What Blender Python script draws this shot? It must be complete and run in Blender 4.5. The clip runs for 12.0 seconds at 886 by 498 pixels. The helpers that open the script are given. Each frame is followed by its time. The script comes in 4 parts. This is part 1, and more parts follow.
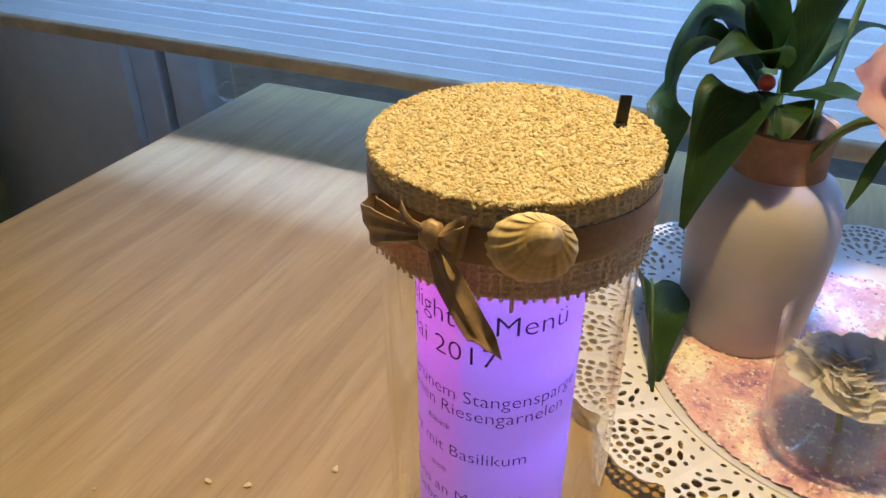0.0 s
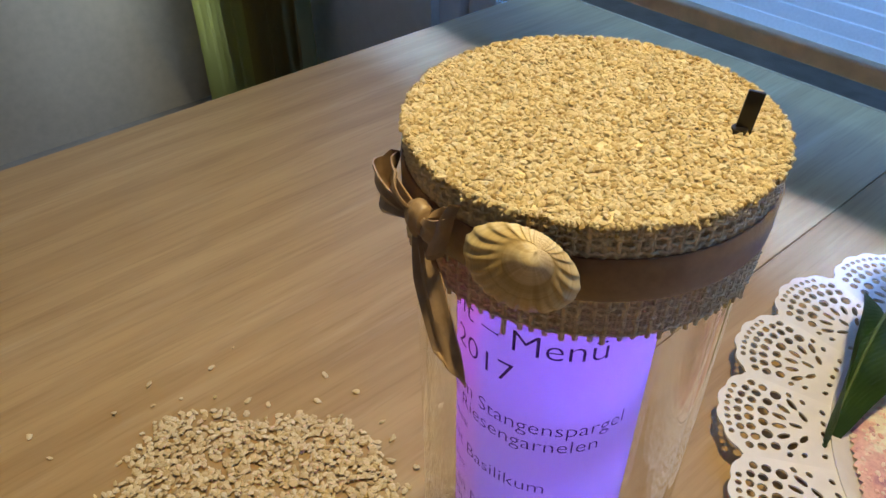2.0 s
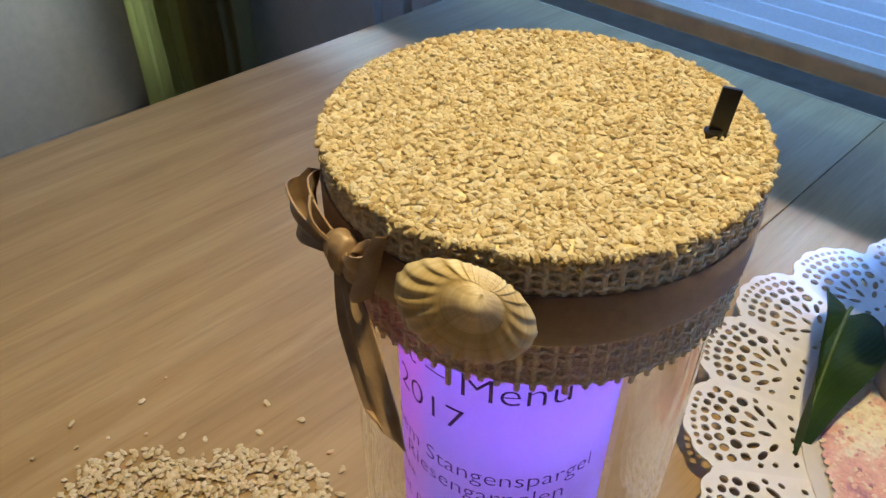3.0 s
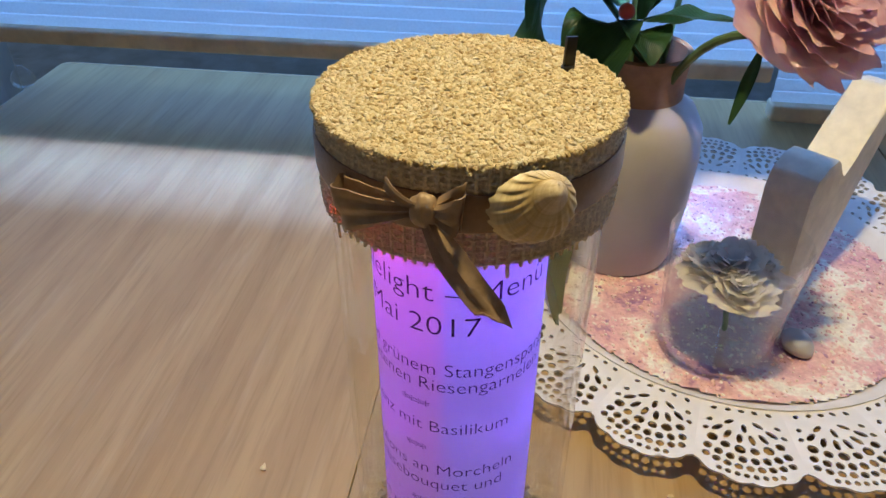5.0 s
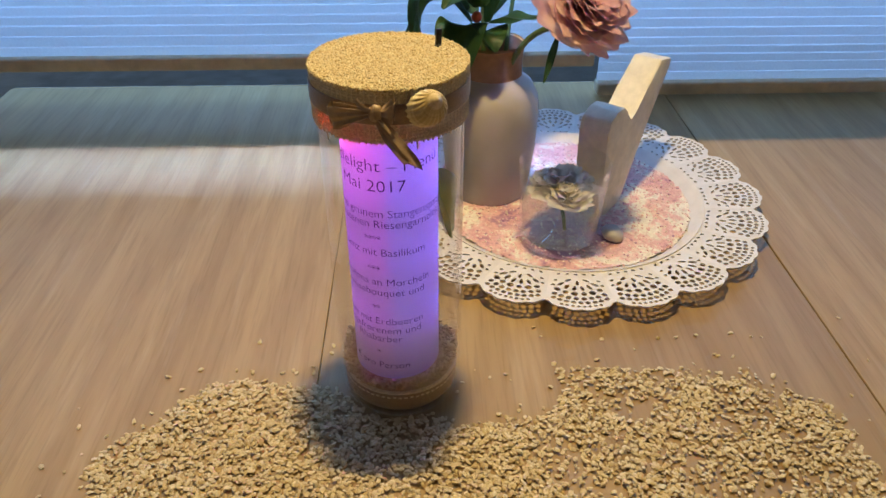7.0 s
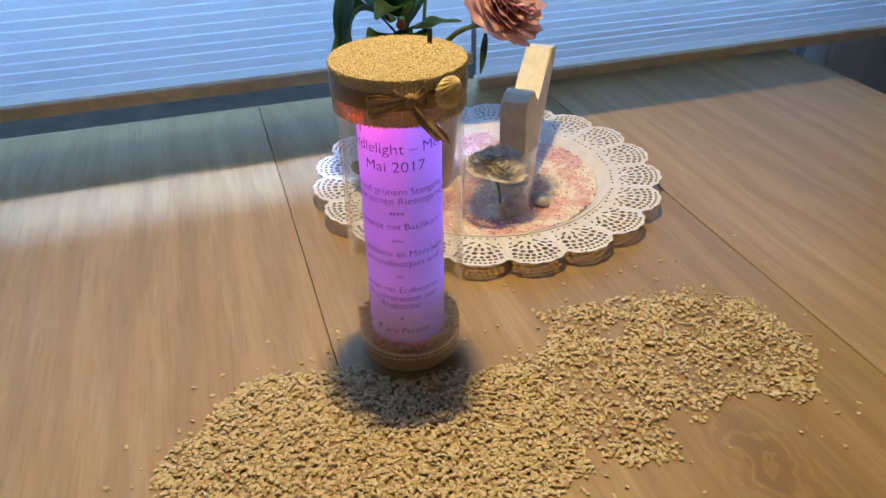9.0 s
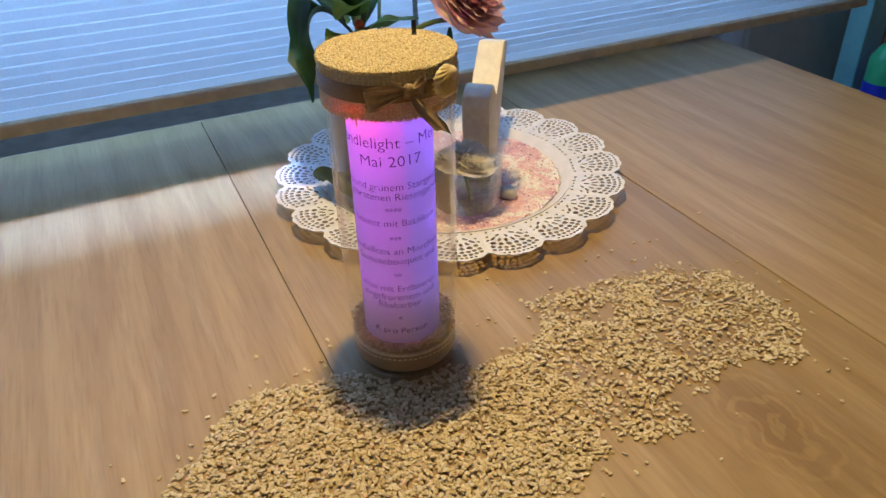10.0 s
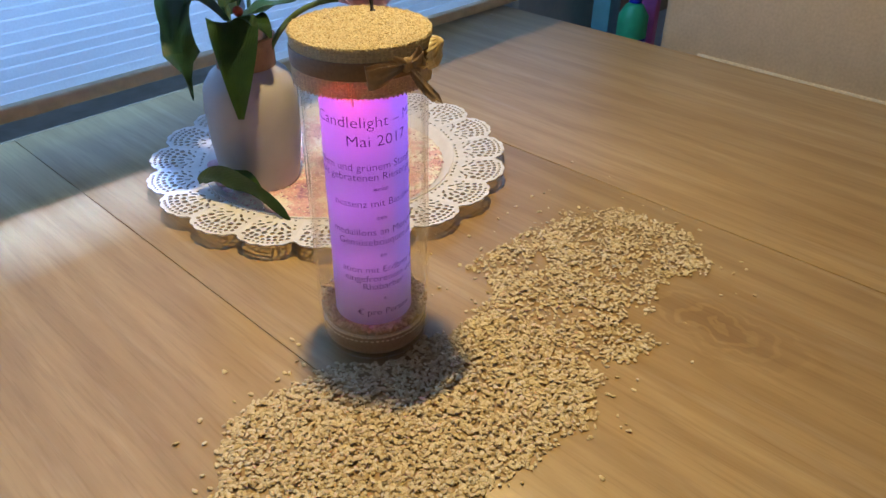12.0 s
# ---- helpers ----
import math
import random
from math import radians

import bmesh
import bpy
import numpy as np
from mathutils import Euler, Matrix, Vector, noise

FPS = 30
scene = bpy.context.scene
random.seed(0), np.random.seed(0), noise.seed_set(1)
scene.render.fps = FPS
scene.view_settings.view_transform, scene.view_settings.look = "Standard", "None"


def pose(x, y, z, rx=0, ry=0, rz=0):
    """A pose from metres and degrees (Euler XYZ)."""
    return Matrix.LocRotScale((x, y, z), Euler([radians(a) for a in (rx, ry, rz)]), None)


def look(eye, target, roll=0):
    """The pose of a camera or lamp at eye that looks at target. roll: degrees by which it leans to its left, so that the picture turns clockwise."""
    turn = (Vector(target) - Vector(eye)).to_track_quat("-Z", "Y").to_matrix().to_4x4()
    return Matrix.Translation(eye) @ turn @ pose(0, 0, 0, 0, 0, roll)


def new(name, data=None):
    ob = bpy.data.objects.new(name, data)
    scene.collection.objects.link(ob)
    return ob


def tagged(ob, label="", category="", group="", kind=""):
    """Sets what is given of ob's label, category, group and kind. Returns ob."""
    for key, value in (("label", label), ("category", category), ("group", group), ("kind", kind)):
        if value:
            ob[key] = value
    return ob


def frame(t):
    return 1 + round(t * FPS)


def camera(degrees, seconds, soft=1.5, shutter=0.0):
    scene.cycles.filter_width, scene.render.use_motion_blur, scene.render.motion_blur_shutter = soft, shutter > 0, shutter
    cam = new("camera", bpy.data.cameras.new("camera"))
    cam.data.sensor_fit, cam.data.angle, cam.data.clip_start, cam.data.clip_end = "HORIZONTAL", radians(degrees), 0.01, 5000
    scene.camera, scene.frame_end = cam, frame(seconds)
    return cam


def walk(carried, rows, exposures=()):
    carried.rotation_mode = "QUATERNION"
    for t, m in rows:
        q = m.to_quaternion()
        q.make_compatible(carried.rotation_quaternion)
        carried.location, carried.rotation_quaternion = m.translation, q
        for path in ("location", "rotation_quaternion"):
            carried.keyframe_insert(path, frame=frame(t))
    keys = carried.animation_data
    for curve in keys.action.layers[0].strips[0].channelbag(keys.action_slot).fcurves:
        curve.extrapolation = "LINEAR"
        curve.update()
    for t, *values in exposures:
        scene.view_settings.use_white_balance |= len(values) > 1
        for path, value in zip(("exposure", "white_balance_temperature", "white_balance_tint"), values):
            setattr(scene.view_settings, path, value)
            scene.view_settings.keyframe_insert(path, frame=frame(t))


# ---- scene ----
cam = camera(61.1, 12.0)
PATH = [
    (0, (0.005, -0.006, 1.061), (-0.683, 1.543, 0.000), 0.0),
    (0.5, (0.027, 0.011, 1.069), (-0.854, 1.380, -0.092), -0.5),
    (1, (0.042, 0.029, 1.073), (-1.044, 1.184, -0.146), 1.2),
    (1.5, (0.040, 0.045, 1.065), (-1.127, 1.106, -0.179), 1.5),
    (2, (0.035, 0.062, 1.056), (-1.165, 1.070, -0.199), -0.4),
    (2.5, (0.029, 0.080, 1.048), (-1.169, 1.022, -0.257), -1.9),
    (2.7, (0.026, 0.082, 1.045), (-1.150, 1.070, -0.245), -1.2),
    (4.5, (-0.024, 0.030, 1.052), (-0.524, 1.583, -0.104), 1.0),
    (5, (-0.038, -0.004, 1.058), (-0.256, 1.606, -0.108), 0.1),
    (5.5, (-0.047, -0.044, 1.071), (-0.112, 1.593, -0.077), -1.0),
    (6, (-0.04, -0.099, 1.086), (-0.048, 1.542, -0.058), -0.6),
    (6.5, (-0.036, -0.159, 1.1), (-0.04, 1.511, 0.0), -1.0),
    (6.7, (-0.035, -0.174, 1.106), (-0.023, 1.476, -0.024), -0.6),
    (8.3, (-0.123, -0.23, 1.123), (0.184, 1.393, -0.005), -0.3),
    (8.5, (-0.135, -0.236, 1.123), (0.221, 1.395, 0.022), -0.7),
    (9, (-0.163, -0.244, 1.124), (0.339, 1.355, 0.034), -0.9),
    (9.5, (-0.19, -0.24, 1.121), (0.409, 1.327, 0.033), -0.1),
    (10, (-0.209, -0.225, 1.112), (0.493, 1.311, 0.04), -1.7),
    (10.5, (-0.221, -0.201, 1.104), (0.577, 1.284, 0.028), -1.4),
    (11, (-0.268, -0.182, 1.104), (0.664, 1.21, 0.011), -0.9),
    (11.5, (-0.306, -0.164, 1.101), (0.773, 1.094, -0.019), 0.1),
    (12, (-0.336, -0.149, 1.109), (0.879, 0.991, 0.003), 0.6),
]
walk(cam, [(t, look(eye, target, roll)) for t, eye, target, roll in PATH], ((0, 0.06, 7150, 10), (1, -0.08, 6550, 10), (2, -0.22, 6200, 10), (2.5, -0.22, 6150, 10), (4.5, -0.16, 5800, 10), (5, -0.14, 5800, 10), (6.5, -0.08, 6600, 10), (8.5, -0.03, 7000, 10), (12, 0.0, 6750, 10)))

# ---- light ----
world = bpy.data.worlds.new("dusk_sky")
scene.world = world
world.use_nodes = True
wn = world.node_tree
sky = wn.nodes.new("ShaderNodeTexSky")
sky.sky_type = 'NISHITA'
sky.sun_disc = False
sky.sun_elevation = radians(12)
sky.sun_rotation = radians(200)
wn.links.new(sky.outputs[0], wn.nodes["Background"].inputs[0])
wn.nodes["Background"].inputs[1].default_value = 0.07
scene.view_settings.exposure = 0.0


def area(name, m, sx, sy, watts, colour, spread=180):
    d = bpy.data.lights.new(name, 'AREA')
    d.shape, d.size, d.size_y, d.energy, d.color, d.spread = 'RECTANGLE', sx, sy, watts, colour, radians(spread)
    ob = new(name, d)
    ob.matrix_world = m
    return ob


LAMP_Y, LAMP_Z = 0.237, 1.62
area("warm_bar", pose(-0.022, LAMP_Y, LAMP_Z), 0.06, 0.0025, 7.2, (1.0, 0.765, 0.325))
# unseen fill, added to bounce warm ambient off the south wall
area("warm_wall_fill", look((0.3, -1.8, 2.0), (0.3, -2.4, 1.6)), 0.6, 0.2, 5.5, (1.0, 0.78, 0.54))
# unseen cool strip, added to lay a pale band across the table
area("cool_band_fill", look((-0.27, LAMP_Y, LAMP_Z), (-0.27, 0.50, 0.75)), 0.72, 0.006, 0.66, (0.20, 0.40, 1.0), 10)
area("window_daylight", look((0.0, 0.868, 1.52), (0.0, -2.0, 1.52)), 1.84, 1.34, 31.0, (0.20, 0.46, 1.0))


# added lamp that brightens the curtain edge from behind; no window is seen there
area("curtain_backlight", look((-1.65, 0.90, 1.3), (-1.65, -2.0, 1.3)), 0.16, 2.0, 11.0, (0.75, 0.90, 1.0))


# ---- materials ----
def mat(name):
    m = bpy.data.materials.new(name)
    m.use_nodes = True
    return m, m.node_tree, m.node_tree.nodes["Principled BSDF"]


def node(nt, kind, **values):
    n = nt.nodes.new("ShaderNode" + kind)
    for k, v in values.items():
        n.inputs[k.replace("_", " ")].default_value = v
    return n


def ramp(nt, source, stops):
    r = nt.nodes.new("ShaderNodeValToRGB")
    while len(r.color_ramp.elements) < len(stops):
        r.color_ramp.elements.new(0.5)
    for e, (p, c) in zip(r.color_ramp.elements, stops):
        e.position, e.color = p, (*c, 1)
    nt.links.new(source, r.inputs[0])
    return r.outputs[0]


def coords(nt, scale=(1, 1, 1), kind="Object", turn=0.0):
    tc, mp = nt.nodes.new("ShaderNodeTexCoord"), nt.nodes.new("ShaderNodeMapping")
    mp.inputs["Scale"].default_value = scale
    mp.inputs["Rotation"].default_value = (0, 0, turn)
    nt.links.new(tc.outputs[kind], mp.inputs[0])
    return mp.outputs[0]


def noisy(nt, vec, scale, detail=4, rough=0.55, warp=0.0):
    n = node(nt, "TexNoise", Scale=scale, Detail=detail, Roughness=rough, Distortion=warp)
    nt.links.new(vec, n.inputs["Vector"])
    return n.outputs["Fac"]


def bump(nt, b, height, strength, distance):
    n = node(nt, "Bump", Strength=strength, Distance=distance)
    nt.links.new(height, n.inputs["Height"])
    nt.links.new(n.outputs[0], b.inputs["Normal"])
    return n


def blend(nt, kind, fac, a, b):
    n = nt.nodes.new("ShaderNodeMixRGB")
    n.blend_type = kind
    for s, v in ((0, fac), (1, a), (2, b)):
        if isinstance(v, (int, float)):
            n.inputs[s].default_value = v
        elif isinstance(v, tuple):
            n.inputs[s].default_value = (*v, 1)
        else:
            nt.links.new(v, n.inputs[s])
    return n.outputs[0]


def plain(name, colour, rough=0.6, scale=60, vary=0.18, relief=0.15, metal=0.0, depth=0.0006, sheen=0.0):
    """A surface of one colour with mottling at two scales and a fine relief."""
    m, nt, b = mat(name)
    v = coords(nt)
    f, g = noisy(nt, v, scale, 5), noisy(nt, v, scale * 0.13, 3)
    lo, hi = tuple(c * (1 - vary) for c in colour), tuple(min(1, c * (1 + vary)) for c in colour)
    a = ramp(nt, f, [(0.3, lo), (0.7, hi)])
    c = blend(nt, 'MULTIPLY', 0.5, a, ramp(nt, g, [(0.3, (0.8, 0.8, 0.8)), (0.7, (1, 1, 1))]))
    nt.links.new(c, b.inputs["Base Color"])
    b.inputs["Roughness"].default_value, b.inputs["Metallic"].default_value = rough, metal
    b.inputs["Sheen Weight"].default_value = sheen
    if relief:
        bump(nt, b, f, relief, depth)
    return m


def oak():
    m, nt, b = mat("oak_laminate")
    tc = nt.nodes.new("ShaderNodeTexCoord")
    # a knot bends the grain at one place of the table
    d = nt.nodes.new("ShaderNodeVectorMath")
    d.operation = 'SUBTRACT'
    d.inputs[1].default_value = (0.128, 0.004, 0.75)
    nt.links.new(tc.outputs["Object"], d.inputs[0])
    ripple = node(nt, "TexNoise", Scale=26.0, Detail=3.0)
    nt.links.new(tc.outputs["Object"], ripple.inputs["Vector"])
    bent = nt.nodes.new("ShaderNodeVectorMath")
    bent.operation = 'MULTIPLY_ADD'
    bent.inputs[1].default_value = (0.055, 0.055, 0.0)
    nt.links.new(ripple.outputs["Color"], bent.inputs[0])
    nt.links.new(d.outputs[0], bent.inputs[2])
    mid = nt.nodes.new("ShaderNodeVectorMath")
    mid.operation = 'SUBTRACT'
    mid.inputs[1].default_value = (0.0275, 0.0275, 0.0)
    nt.links.new(bent.outputs[0], mid.inputs[0])
    d = mid
    sc = nt.nodes.new("ShaderNodeVectorMath")
    sc.operation = 'MULTIPLY'
    sc.inputs[1].default_value = (1.0, 0.5, 0.0)
    nt.links.new(d.outputs[0], sc.inputs[0])
    ln = nt.nodes.new("ShaderNodeVectorMath")
    ln.operation = 'LENGTH'
    nt.links.new(sc.outputs[0], ln.inputs[0])
    near = nt.nodes.new("ShaderNodeMapRange")
    near.inputs[1].default_value, near.inputs[2].default_value, near.inputs[3].default_value, near.inputs[4].default_value = 0.0, 0.05, 1.0, 0.0
    nt.links.new(ln.outputs["Value"], near.inputs[0])
    info = nt.nodes.new("ShaderNodeObjectInfo")
    off = nt.nodes.new("ShaderNodeVectorMath")
    off.operation = 'MULTIPLY_ADD'
    off.inputs[1].default_value = (1, 1, 1)
    nt.links.new(tc.outputs["Object"], off.inputs[0])
    comb = nt.nodes.new("ShaderNodeCombineXYZ")
    for i in (0, 1):
        k = node(nt, "Math")
        k.operation = 'MULTIPLY'
        k.inputs[1].default_value = 7.0
        nt.links.new(info.outputs["Random"], k.inputs[0])
        nt.links.new(k.outputs[0], comb.inputs[i])
    nt.links.new(comb.outputs[0], off.inputs[2])

    def stretched(sx, sy):
        mp = nt.nodes.new("ShaderNodeMapping")
        mp.inputs["Scale"].default_value = (sx, sy, 1)
        nt.links.new(off.outputs[0], mp.inputs[0])
        return mp.outputs[0]
    broad = noisy(nt, stretched(9, 0.9), 1.0, 4, 0.6, 0.6)
    streak = noisy(nt, stretched(38, 2.2), 1.0, 5, 0.65, 0.5)
    fleck = noisy(nt, stretched(150, 11), 1.0, 4, 0.7, 0.4)
    pores = noisy(nt, stretched(420, 16), 1.0, 3, 0.6)
    flame = node(nt, "TexWave", Scale=5.0, Distortion=9.0, Detail=3.0, Detail_Scale=1.4)
    nt.links.new(stretched(1.6, 0.28), flame.inputs["Vector"])
    rings = node(nt, "Math")
    rings.operation = 'SINE'
    rk = node(nt, "Math")
    rk.operation = 'MULTIPLY'
    rk.inputs[1].default_value = 560.0
    nt.links.new(ln.outputs["Value"], rk.inputs[0])
    nt.links.new(rk.outputs[0], rings.inputs[0])
    c = ramp(nt, broad, [(0.28, (0.405, 0.268, 0.118)), (0.5, (0.462, 0.317, 0.148)), (0.75, (0.515, 0.368, 0.184))])
    blot = noisy(nt, stretched(3.2, 1.1), 1.0, 3, 0.5, 0.8)
    c = blend(nt, 'MULTIPLY', 0.45, c, ramp(nt, blot, [(0.3, (0.66, 0.58, 0.50)), (0.62, (1, 1, 1))]))
    c = blend(nt, 'MULTIPLY', 0.17, c, ramp(nt, streak, [(0.32, (0.58, 0.50, 0.43)), (0.60, (1, 1, 1))]))
    c = blend(nt, 'MULTIPLY', 0.24, c, ramp(nt, flame.outputs["Fac"], [(0.25, (0.62, 0.54, 0.46)), (0.6, (1, 1, 1))]))
    c = blend(nt, 'MULTIPLY', 0.20, c, ramp(nt, pores, [(0.36, (0.45, 0.38, 0.32)), (0.48, (1, 1, 1))]))
    c = blend(nt, 'MULTIPLY', 0.28, c, ramp(nt, fleck, [(0.34, (0.66, 0.57, 0.48)), (0.55, (1, 1, 1)), (0.72, (1.0, 1.0, 1.0))]))
    c = blend(nt, 'SCREEN', 0.20, c, ramp(nt, noisy(nt, stretched(60, 4.5), 1.0, 4, 0.65, 0.3), [(0.56, (0, 0, 0)), (0.72, (0.42, 0.36, 0.27))]))
    knot = blend(nt, 'MULTIPLY', 1.0, near.outputs[0], ramp(nt, rings.outputs[0], [(0.2, (0.52, 0.52, 0.52)), (0.8, (0.08, 0.08, 0.08))]))
    c = blend(nt, 'MIX', knot, c, (0.17, 0.09, 0.045))
    nt.links.new(c, b.inputs["Base Color"])
    nt.links.new(ramp(nt, streak, [(0.3, (0.42, 0.42, 0.42)), (0.7, (0.32, 0.32, 0.32))]), b.inputs["Roughness"])
    b.inputs["Specular IOR Level"].default_value = 0.5
    bump(nt, b, pores, 0.12, 0.0003)
    return m


def weave(name, colour, rough, across, up, relief=0.8, sheen=0.3, thin=0.0):
    """Threads round a cylinder: uv counts them, along u and up v."""
    m, nt, b = mat(name)
    uv = coords(nt, (across, up, 1), "UV")
    w1, w2 = node(nt, "TexWave", Scale=1.0, Distortion=0.6, Detail=2.0), node(nt, "TexWave", Scale=1.0, Distortion=0.6, Detail=2.0)
    w2.bands_direction = 'Y'
    for w in (w1, w2):
        nt.links.new(uv, w.inputs["Vector"])
    h = blend(nt, 'LIGHTEN', 1.0, w1.outputs["Color"], w2.outputs["Color"])
    f = noisy(nt, coords(nt), 500, 3)
    c = ramp(nt, h, [(0.1, tuple(k * 0.80 for k in colour)), (0.8, colour)])
    c = blend(nt, 'MULTIPLY', 0.6, c, ramp(nt, f, [(0.3, (0.6, 0.58, 0.55)), (0.7, (1, 1, 1))]))
    nt.links.new(c, b.inputs["Base Color"])
    b.inputs["Roughness"].default_value = rough
    b.inputs["Sheen Weight"].default_value = sheen
    bump(nt, b, h, relief, 0.0008)
    if thin:
        tr, mx = nt.nodes.new("ShaderNodeBsdfTranslucent"), nt.nodes.new("ShaderNodeMixShader")
        nt.links.new(c, tr.inputs[0])
        mx.inputs[0].default_value = thin
        nt.links.new(b.outputs[0], mx.inputs[1])
        nt.links.new(tr.outputs[0], mx.inputs[2])
        nt.links.new(mx.outputs[0], nt.nodes["Material Output"].inputs[0])
    return m


def clear(name, colour=(1, 1, 1), ior=1.45, rough=0.0):
    m, nt, b = mat(name)
    b.inputs["Base Color"].default_value = (*colour, 1)
    b.inputs["Transmission Weight"].default_value = 1
    b.inputs["IOR"].default_value, b.inputs["Roughness"].default_value = ior, rough
    return m


def thin_glass(name, tint=(0.985, 0.985, 0.985), rough=0.0, gloss=1.0):
    """A thin clear wall: light goes straight through, and a mirror gloss grows towards grazing."""
    m, nt, b = mat(name)
    nt.nodes.remove(b)
    tr, gl, mx = nt.nodes.new("ShaderNodeBsdfTransparent"), nt.nodes.new("ShaderNodeBsdfGlossy"), nt.nodes.new("ShaderNodeMixShader")
    tr.inputs[0].default_value = (*tint, 1)
    gl.inputs["Roughness"].default_value = rough
    gl.inputs["Color"].default_value = (gloss, gloss, gloss, 1)
    facing = node(nt, "LayerWeight", Blend=0.5).outputs["Facing"]
    steep, keep = nt.nodes.new("ShaderNodeMath"), nt.nodes.new("ShaderNodeMath")
    steep.operation, keep.operation = 'POWER', 'MULTIPLY_ADD'
    steep.inputs[1].default_value, keep.inputs[1].default_value, keep.inputs[2].default_value = 4.5, 0.8, 0.035
    nt.links.new(facing, steep.inputs[0])
    nt.links.new(steep.outputs[0], keep.inputs[0])
    nt.links.new(keep.outputs[0], mx.inputs[0])
    nt.links.new(tr.outputs[0], mx.inputs[1])
    nt.links.new(gl.outputs[0], mx.inputs[2])
    nt.links.new(mx.outputs[0], nt.nodes["Material Output"].inputs[0])
    return m


def shell_mat():
    """Cream at the beak, tan growth bands and darker streaks towards the margin."""
    m, nt, b = mat("cream_shell")
    uv = coords(nt, (1, 1, 1), "UV")
    sep = nt.nodes.new("ShaderNodeSeparateXYZ")
    nt.links.new(uv, sep.inputs[0])
    bands = noisy(nt, coords(nt, (0.6, 9, 1), "UV"), 1.6, 4, 0.6)
    streak = noisy(nt, coords(nt, (34, 0.8, 1), "UV"), 1.0, 3, 0.6)
    c = ramp(nt, sep.outputs["Y"], [(0.0, (0.78, 0.66, 0.44)), (0.36, (0.76, 0.62, 0.38)), (0.42, (0.60, 0.45, 0.22)), (0.75, (0.66, 0.52, 0.27)), (1.0, (0.78, 0.67, 0.42))])
    c = blend(nt, 'MULTIPLY', 0.55, c, ramp(nt, bands, [(0.35, (0.62, 0.52, 0.40)), (0.6, (1, 1, 1))]))
    c = blend(nt, 'MULTIPLY', 0.45, c, ramp(nt, streak, [(0.36, (0.58, 0.47, 0.33)), (0.55, (1, 1, 1))]))
    nt.links.new(c, b.inputs["Base Color"])
    b.inputs["Roughness"].default_value = 0.42
    bump(nt, b, bands, 0.25, 0.0004)
    return m


def sheet(name, colour, through_part, grain=300.0, relief=0.1):
    """Thin stuff that lets light through."""
    m, nt, b = mat(name)
    f = noisy(nt, coords(nt), grain, 4)
    c = ramp(nt, f, [(0.3, tuple(k * 0.92 for k in colour)), (0.7, colour)])
    tr, mx = nt.nodes.new("ShaderNodeBsdfTranslucent"), nt.nodes.new("ShaderNodeMixShader")
    nt.links.new(c, b.inputs["Base Color"])
    nt.links.new(c, tr.inputs[0])
    b.inputs["Roughness"].default_value = 0.7
    mx.inputs[0].default_value = through_part
    nt.links.new(b.outputs[0], mx.inputs[1])
    nt.links.new(tr.outputs[0], mx.inputs[2])
    nt.links.new(mx.outputs[0], nt.nodes["Material Output"].inputs[0])
    bump(nt, b, f, relief, 0.0003)
    return m


def grains(name, stops, scale=900, thin=0.0):
    """Chips that differ from one to the next."""
    m, nt, b = mat(name)
    geo = nt.nodes.new("ShaderNodeNewGeometry")
    c = ramp(nt, geo.outputs["Random Per Island"], stops)
    f = noisy(nt, coords(nt), scale, 4)
    c = blend(nt, 'MULTIPLY', 0.4, c, ramp(nt, f, [(0.3, (0.74, 0.70, 0.62)), (0.6, (1, 1, 1))]))
    nt.links.new(c, b.inputs["Base Color"])
    b.inputs["Roughness"].default_value = 0.8
    bump(nt, b, f, 0.4, 0.0004)
    if thin:
        tr, mx = nt.nodes.new("ShaderNodeBsdfTranslucent"), nt.nodes.new("ShaderNodeMixShader")
        nt.links.new(c, tr.inputs[0])
        mx.inputs[0].default_value = thin
        nt.links.new(b.outputs[0], mx.inputs[1])
        nt.links.new(tr.outputs[0], mx.inputs[2])
        nt.links.new(mx.outputs[0], nt.nodes["Material Output"].inputs[0])
    return m


def sand():
    m, nt, b = mat("coloured_sand")
    v = coords(nt)
    patches = noisy(nt, v, 24, 5, 0.7, 0.25)
    fine = noisy(nt, v, 260, 4, 0.7)
    c = ramp(nt, patches, [(0.34, (0.34, 0.17, 0.33)), (0.41, (0.74, 0.42, 0.46)), (0.50, (0.84, 0.56, 0.56)), (0.55, (0.90, 0.85, 0.79)), (0.63, (0.91, 0.86, 0.80)), (0.68, (0.82, 0.50, 0.52))])
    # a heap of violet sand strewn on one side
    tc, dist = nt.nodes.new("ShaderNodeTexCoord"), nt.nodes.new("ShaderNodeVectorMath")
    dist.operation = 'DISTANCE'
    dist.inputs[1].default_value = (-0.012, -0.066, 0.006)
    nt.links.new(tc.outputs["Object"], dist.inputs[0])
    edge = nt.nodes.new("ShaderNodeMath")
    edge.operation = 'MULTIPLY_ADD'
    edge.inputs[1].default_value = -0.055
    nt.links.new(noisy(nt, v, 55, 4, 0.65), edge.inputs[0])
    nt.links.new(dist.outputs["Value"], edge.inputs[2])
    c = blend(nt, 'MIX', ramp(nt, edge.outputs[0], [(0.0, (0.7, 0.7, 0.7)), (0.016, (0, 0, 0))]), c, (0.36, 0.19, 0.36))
    c = blend(nt, 'MULTIPLY', 0.5, c, ramp(nt, fine, [(0.35, (0.62, 0.56, 0.58)), (0.6, (1, 1, 1))]))
    nt.links.new(c, b.inputs["Base Color"])
    b.inputs["Roughness"].default_value = 0.85
    bump(nt, b, fine, 0.9, 0.0012)
    return m


